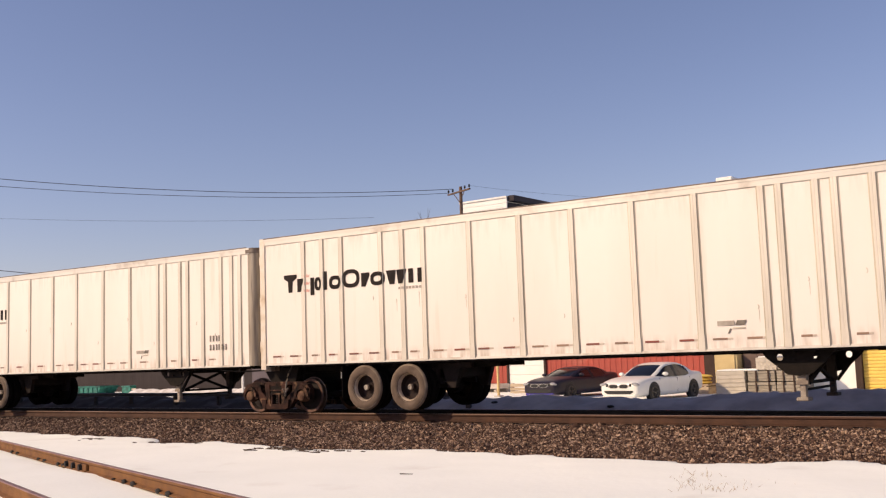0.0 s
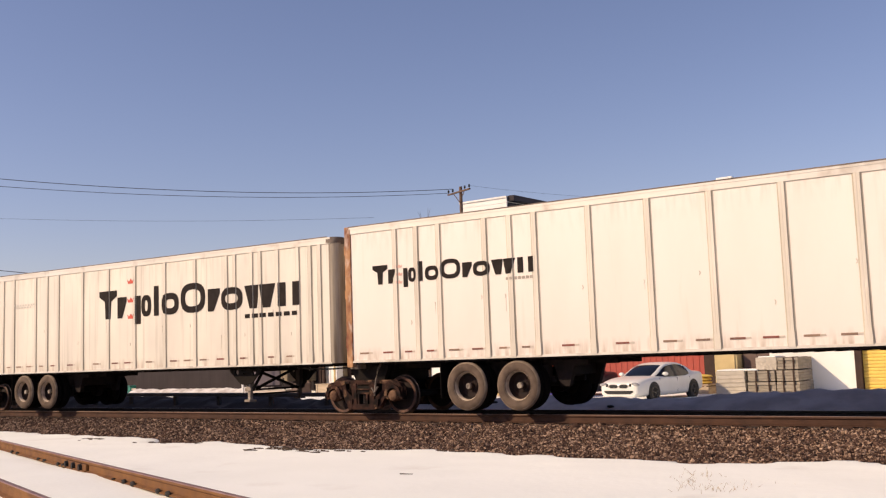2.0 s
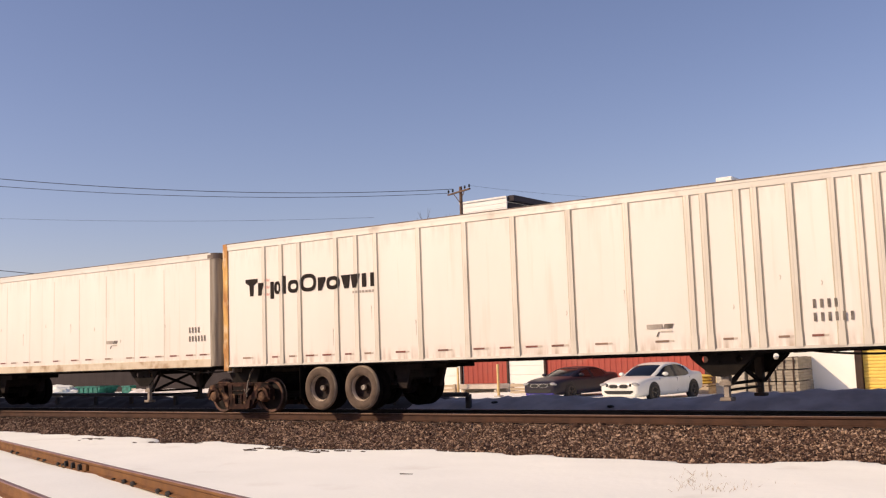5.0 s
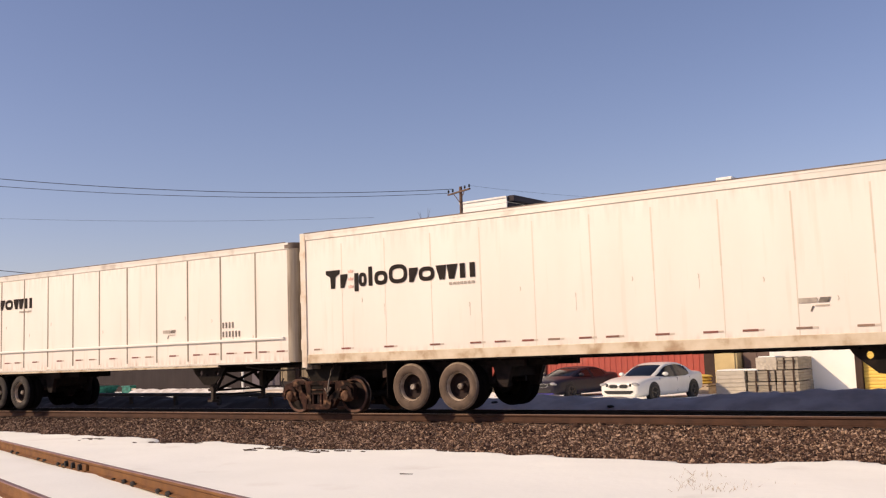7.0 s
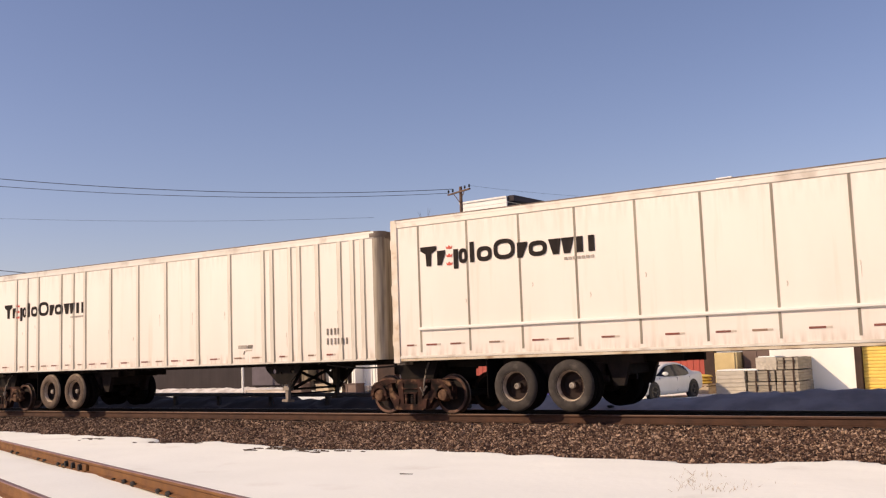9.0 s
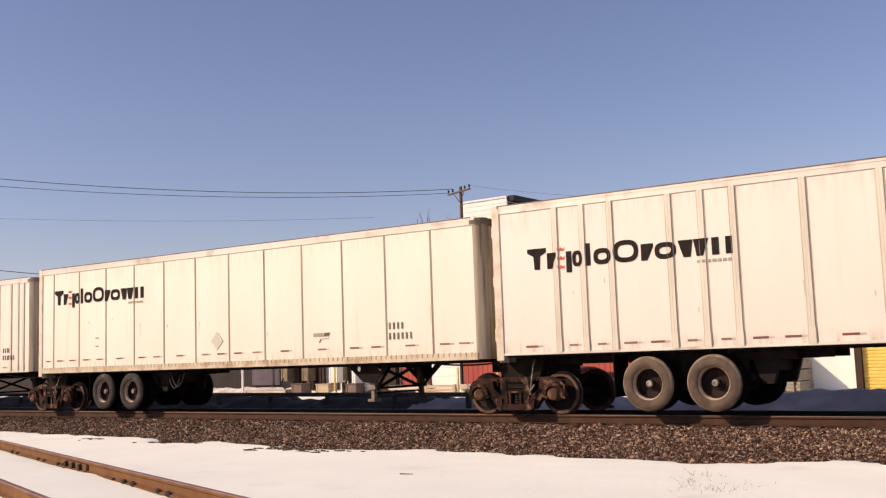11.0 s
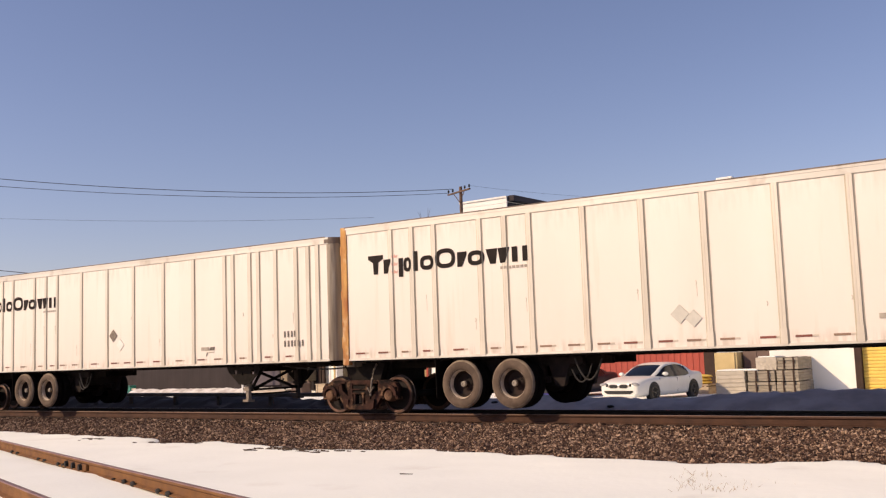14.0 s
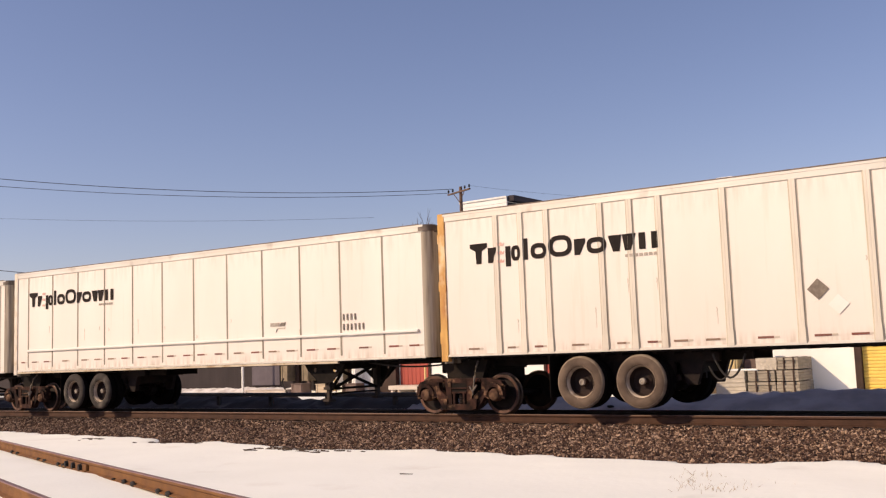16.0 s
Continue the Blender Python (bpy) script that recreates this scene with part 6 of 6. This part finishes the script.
    # bollards and timber barriers
    def bollard(x, y, h):
        b = thing("bollard", "yellow painted steel bollard beside the docks", "bollard", group="dock bollards")
        bm = bm_()
        lathe(bm, [(0.06, 0), (0.06, h - 0.05), (0.045, h - 0.01), (0.02, h)], (x, y, YARD), "z", 12)
        part("pipe", bm, BOLLARD, b, smooth=True)
        bm = bm_()
        box(bm, x - 0.16, x + 0.16, y - 0.16, y + 0.16, YARD, YARD + 0.05)
        part("base", bm, DOCK, b)
    for x, y, h in ((-33.05, 25.6, 1.5), (-30.9, 25.6, 1.35), (-26.0, 22.0, 1.5), (-39.35, 25.3, 1.75)):
        bollard(x, y, h)
    for x0, x1 in ((-32.9, -31.0), (-27.6, -25.4)):
        b = thing("timber_barrier", "weathered tan plank barrier before a dock door", "barrier", group="dock barriers")
        for j, (z, mt) in enumerate(((-0.32, TAN), (-0.50, TAN), (-0.66, TAN))):
            bm = bm_()
            box(bm, x0, x1, 25.45, 25.52, z - 0.07, z + 0.07, 0.01)
            part("plank", bm, mt, b)
        for x in (x0 + 0.1, x1 - 0.1):
            bm = bm_()
            box(bm, x - 0.06, x + 0.06, 25.52, 25.62, YARD - 0.05, -0.22)
            part("post", bm, TAN, b)


def build_pole():
    p = thing("utility_pole", "brown wooden utility pole with crossarms and insulators", "utility pole")
    x, y = -39.97, 39.28
    bm = bm_()
    rod(bm, (x, y, YARD - 0.5), (x, y, 13.0), 0.16, 0.11, 12)
    part("shaft", bm, POLE, p)
    d = Vector((2.61, -1.06, 0)).normalized()
    for z, half in ((12.62, 1.42),):
        bm = bm_()
        c = Vector((x - 0.06, y - 0.15, z))
        beam(bm, c - d * half, c + d * half, 0.12, 0.10)
        part("crossarm", bm, POLE, p)
        for k in (-1, -0.58, 0.58, 1):
            bm = bm_()
            q = c + d * half * k * 0.95
            lathe(bm, [(0.02, 0.05), (0.02, 0.12), (0.07, 0.14), (0.06, 0.2), (0.075, 0.24), (0.05, 0.32), (0.01, 0.34)], q, "z", 8)
            part("insulator", bm, BLACK, p, "dark glazed insulator")
        for k in (-0.5, 0.5):
            bm = bm_()
            beam(bm, c + d * half * k + Vector((0, 0, -0.03)), Vector((x, y - 0.14, z - 0.75)), 0.04)
            part("arm_brace", bm, POLE, p)
    foot = Vector((x - 0.06, y - 0.15, 12.95))
    at = {k: foot + d * 1.42 * k * 0.95 for k in (-1, -0.58, 0.58, 1)}
    for a, b, drop, r in ((at[-0.58], (-62.0, 6.0, 13.7), 0.95, 0.022), (at[-1] - Vector((0, 0, 0.2)), (-62.0, 6.3, 13.1), 0.85, 0.018), (at[1] - Vector((0, 0, 0.1)), (-24, 62, 12.8), 0.6, 0.007), ((-75.42, 25.54, 13.44), (-52, 44, 12.6), 0.25, 0.010), ((-78, 24.0, 9.7), (-60, 38, 7.6), 0.3, 0.03)):
        a, b = Vector(a), Vector(b)
        e = b + (b - a).normalized() * 0.001
        bm = bm_()
        tube(bm, sag(a, e, drop, 24), r, 5)
        lone("overhead_wire", bm, WIRE, "thin dark overhead wire sagging between poles", "wire", group="overhead wires")


def build_tree():
    t = thing("bare_tree", "leafless winter tree with fine grey-brown twigs", "tree")
    rng = random.Random(12)
    bm, fine = bm_(), bm_()

    def grow(a, d, length, r, depth):
        b = a + d * length
        rod(bm if depth < 3 else fine, a, b, r, r * 0.68, 6 if depth < 3 else 4)
        if depth >= 6:
            return
        for i in range(2 if depth < 2 else 3):
            side = Vector((rng.uniform(-1, 1), rng.uniform(-1, 1), rng.uniform(-0.15, 0.6)))
            grow(b if i < 2 else a.lerp(b, 0.6), (d + side * 0.55).normalized(), length * rng.uniform(0.62, 0.82), r * 0.62, depth + 1)
    grow(Vector((-47.6, 46.3, YARD - 0.2)), Vector((0.02, 0, 1)), 4.3, 0.24, 0)
    part("trunk", bm, TWIG, t)
    part("crown", fine, TWIG, t, "fine bare twigs")


WEEDS = ((-4.95, -5.75, 4, 0.3), (-4.6, -6.4, 4, 0.26), (-4.78, -5.6, 12, 0.13), (-4.72, -6.2, 18, 0.12), (-4.5, -6.5, 16, 0.10), (-4.2, -6.4, 26, 0.12), (-4.9, -5.95, 7, 0.08), (-3.85, -5.95, 6, 0.06), (-4.15, -5.8, 5, 0.05))
EDGE_DIRT = ((-19.2, -4.05, 6, 0.35), (-16.7, -4.4, 8, 0.35), (-13.0, -4.55, 14, 0.3), (-12.3, -4.6, 14, 0.3), (-11.6, -4.4, 10, 0.3), (-7.3, -3.75, 6, 0.4), (-5.6, -3.6, 6, 0.5), (-9.6, -3.9, 5, 0.3))


def build_weeds():
    rng = random.Random(3)
    bm = bm_()
    for cx, cy, n, h in WEEDS:
        for i in range(n):
            x, y = cx + rng.gauss(0, 0.14), cy + rng.gauss(0, 0.16)
            z = ground_z(x, y) - 0.02
            hh = h * rng.uniform(0.3, 1.0)
            lean = Vector((rng.gauss(0, 0.9), rng.gauss(0, 0.5), 1)).normalized()
            m = Vector((x, y, z)) + lean * hh * 0.6
            e = m + (lean + Vector((rng.gauss(0, 0.5), rng.gauss(0, 0.3), -0.1))).normalized() * hh * 0.4
            rod(bm, (x, y, z), m, 0.003, 0.002, 4)
            rod(bm, m, e, 0.002, 0.001, 4)
    lone("dry_weeds", bm, DRYGRASS, "dry straw-coloured weed stems poking through snow", "weeds", "stuff")
    bm = bm_()
    for cx, cy, n in ((-8.15, -6.82, 1), (-13.5, -4.9, 7), (-12.6, -4.75, 6), (-15.8, -4.2, 8), (-19.5, -4.0, 6)):
        for i in range(n):
            x, y = cx + rng.gauss(0, 0.13), cy + rng.gauss(0, 0.04)
            z = ground_z(x, y) + 0.004
            a = rng.uniform(-0.35, 0.35)
            rod(bm, (x - 0.1 * math.cos(a), y - 0.1 * math.sin(a), z), (x + 0.1 * math.cos(a), y + 0.1 * math.sin(a), z + rng.uniform(0.0, 0.02)), 0.008, 0.004, 5)
    for cx, cy, n, sp in EDGE_DIRT:
        for i in range(n):
            x, y, r = cx + rng.gauss(0, sp), cy + rng.gauss(0, 0.13), rng.uniform(0.02, 0.075)
            z = ground_z(x, y)
            k, turn = rng.randint(6, 9), rng.uniform(-0.3, 0.3)
            top = [(x + r * 2.6 * rng.uniform(0.6, 1.2) * math.cos(2 * math.pi * q / k + turn), y + r * rng.uniform(0.5, 1.1) * math.sin(2 * math.pi * q / k + turn)) for q in range(k)]
            lo = [bm.verts.new((a, b, z - 0.03)) for a, b in top]
            hi = [bm.verts.new((x + (a - x) * 0.8, y + (b - y) * 0.8, z + rng.uniform(0.004, 0.02))) for a, b in top]
            for q in range(k):
                bm.faces.new((lo[q], lo[(q + 1) % k], hi[(q + 1) % k], hi[q]))
            bm.faces.new(hi)
    lone("snow_litter", bm, TIE, "dark twigs and bark scraps on the snow", "litter", "stuff")


build_guard()
build_warehouse()
build_white_block()
build_right_yard()
build_cars()
build_left_yard()
build_pole()
build_tree()
build_weeds()


# ---- what moves ----
def motions():
    times = [i / FPS for i in range(16 * FPS + 1)]
    for k, tr, bg, axles in TRAIN:
        walk(tr, [(t, pose(place(k, t), 0, 0)) for t in times[::3]])
        walk(bg, [(t, pose(place(k, t) + 0.15, 0, 0)) for t in times[::3]])
        for w, x in axles:
            walk(w, [(t, Matrix.Translation((x, 0, 0.421)) @ Matrix.Rotation(SPEED * t / 0.421, 4, "Y")) for t in times])


motions()
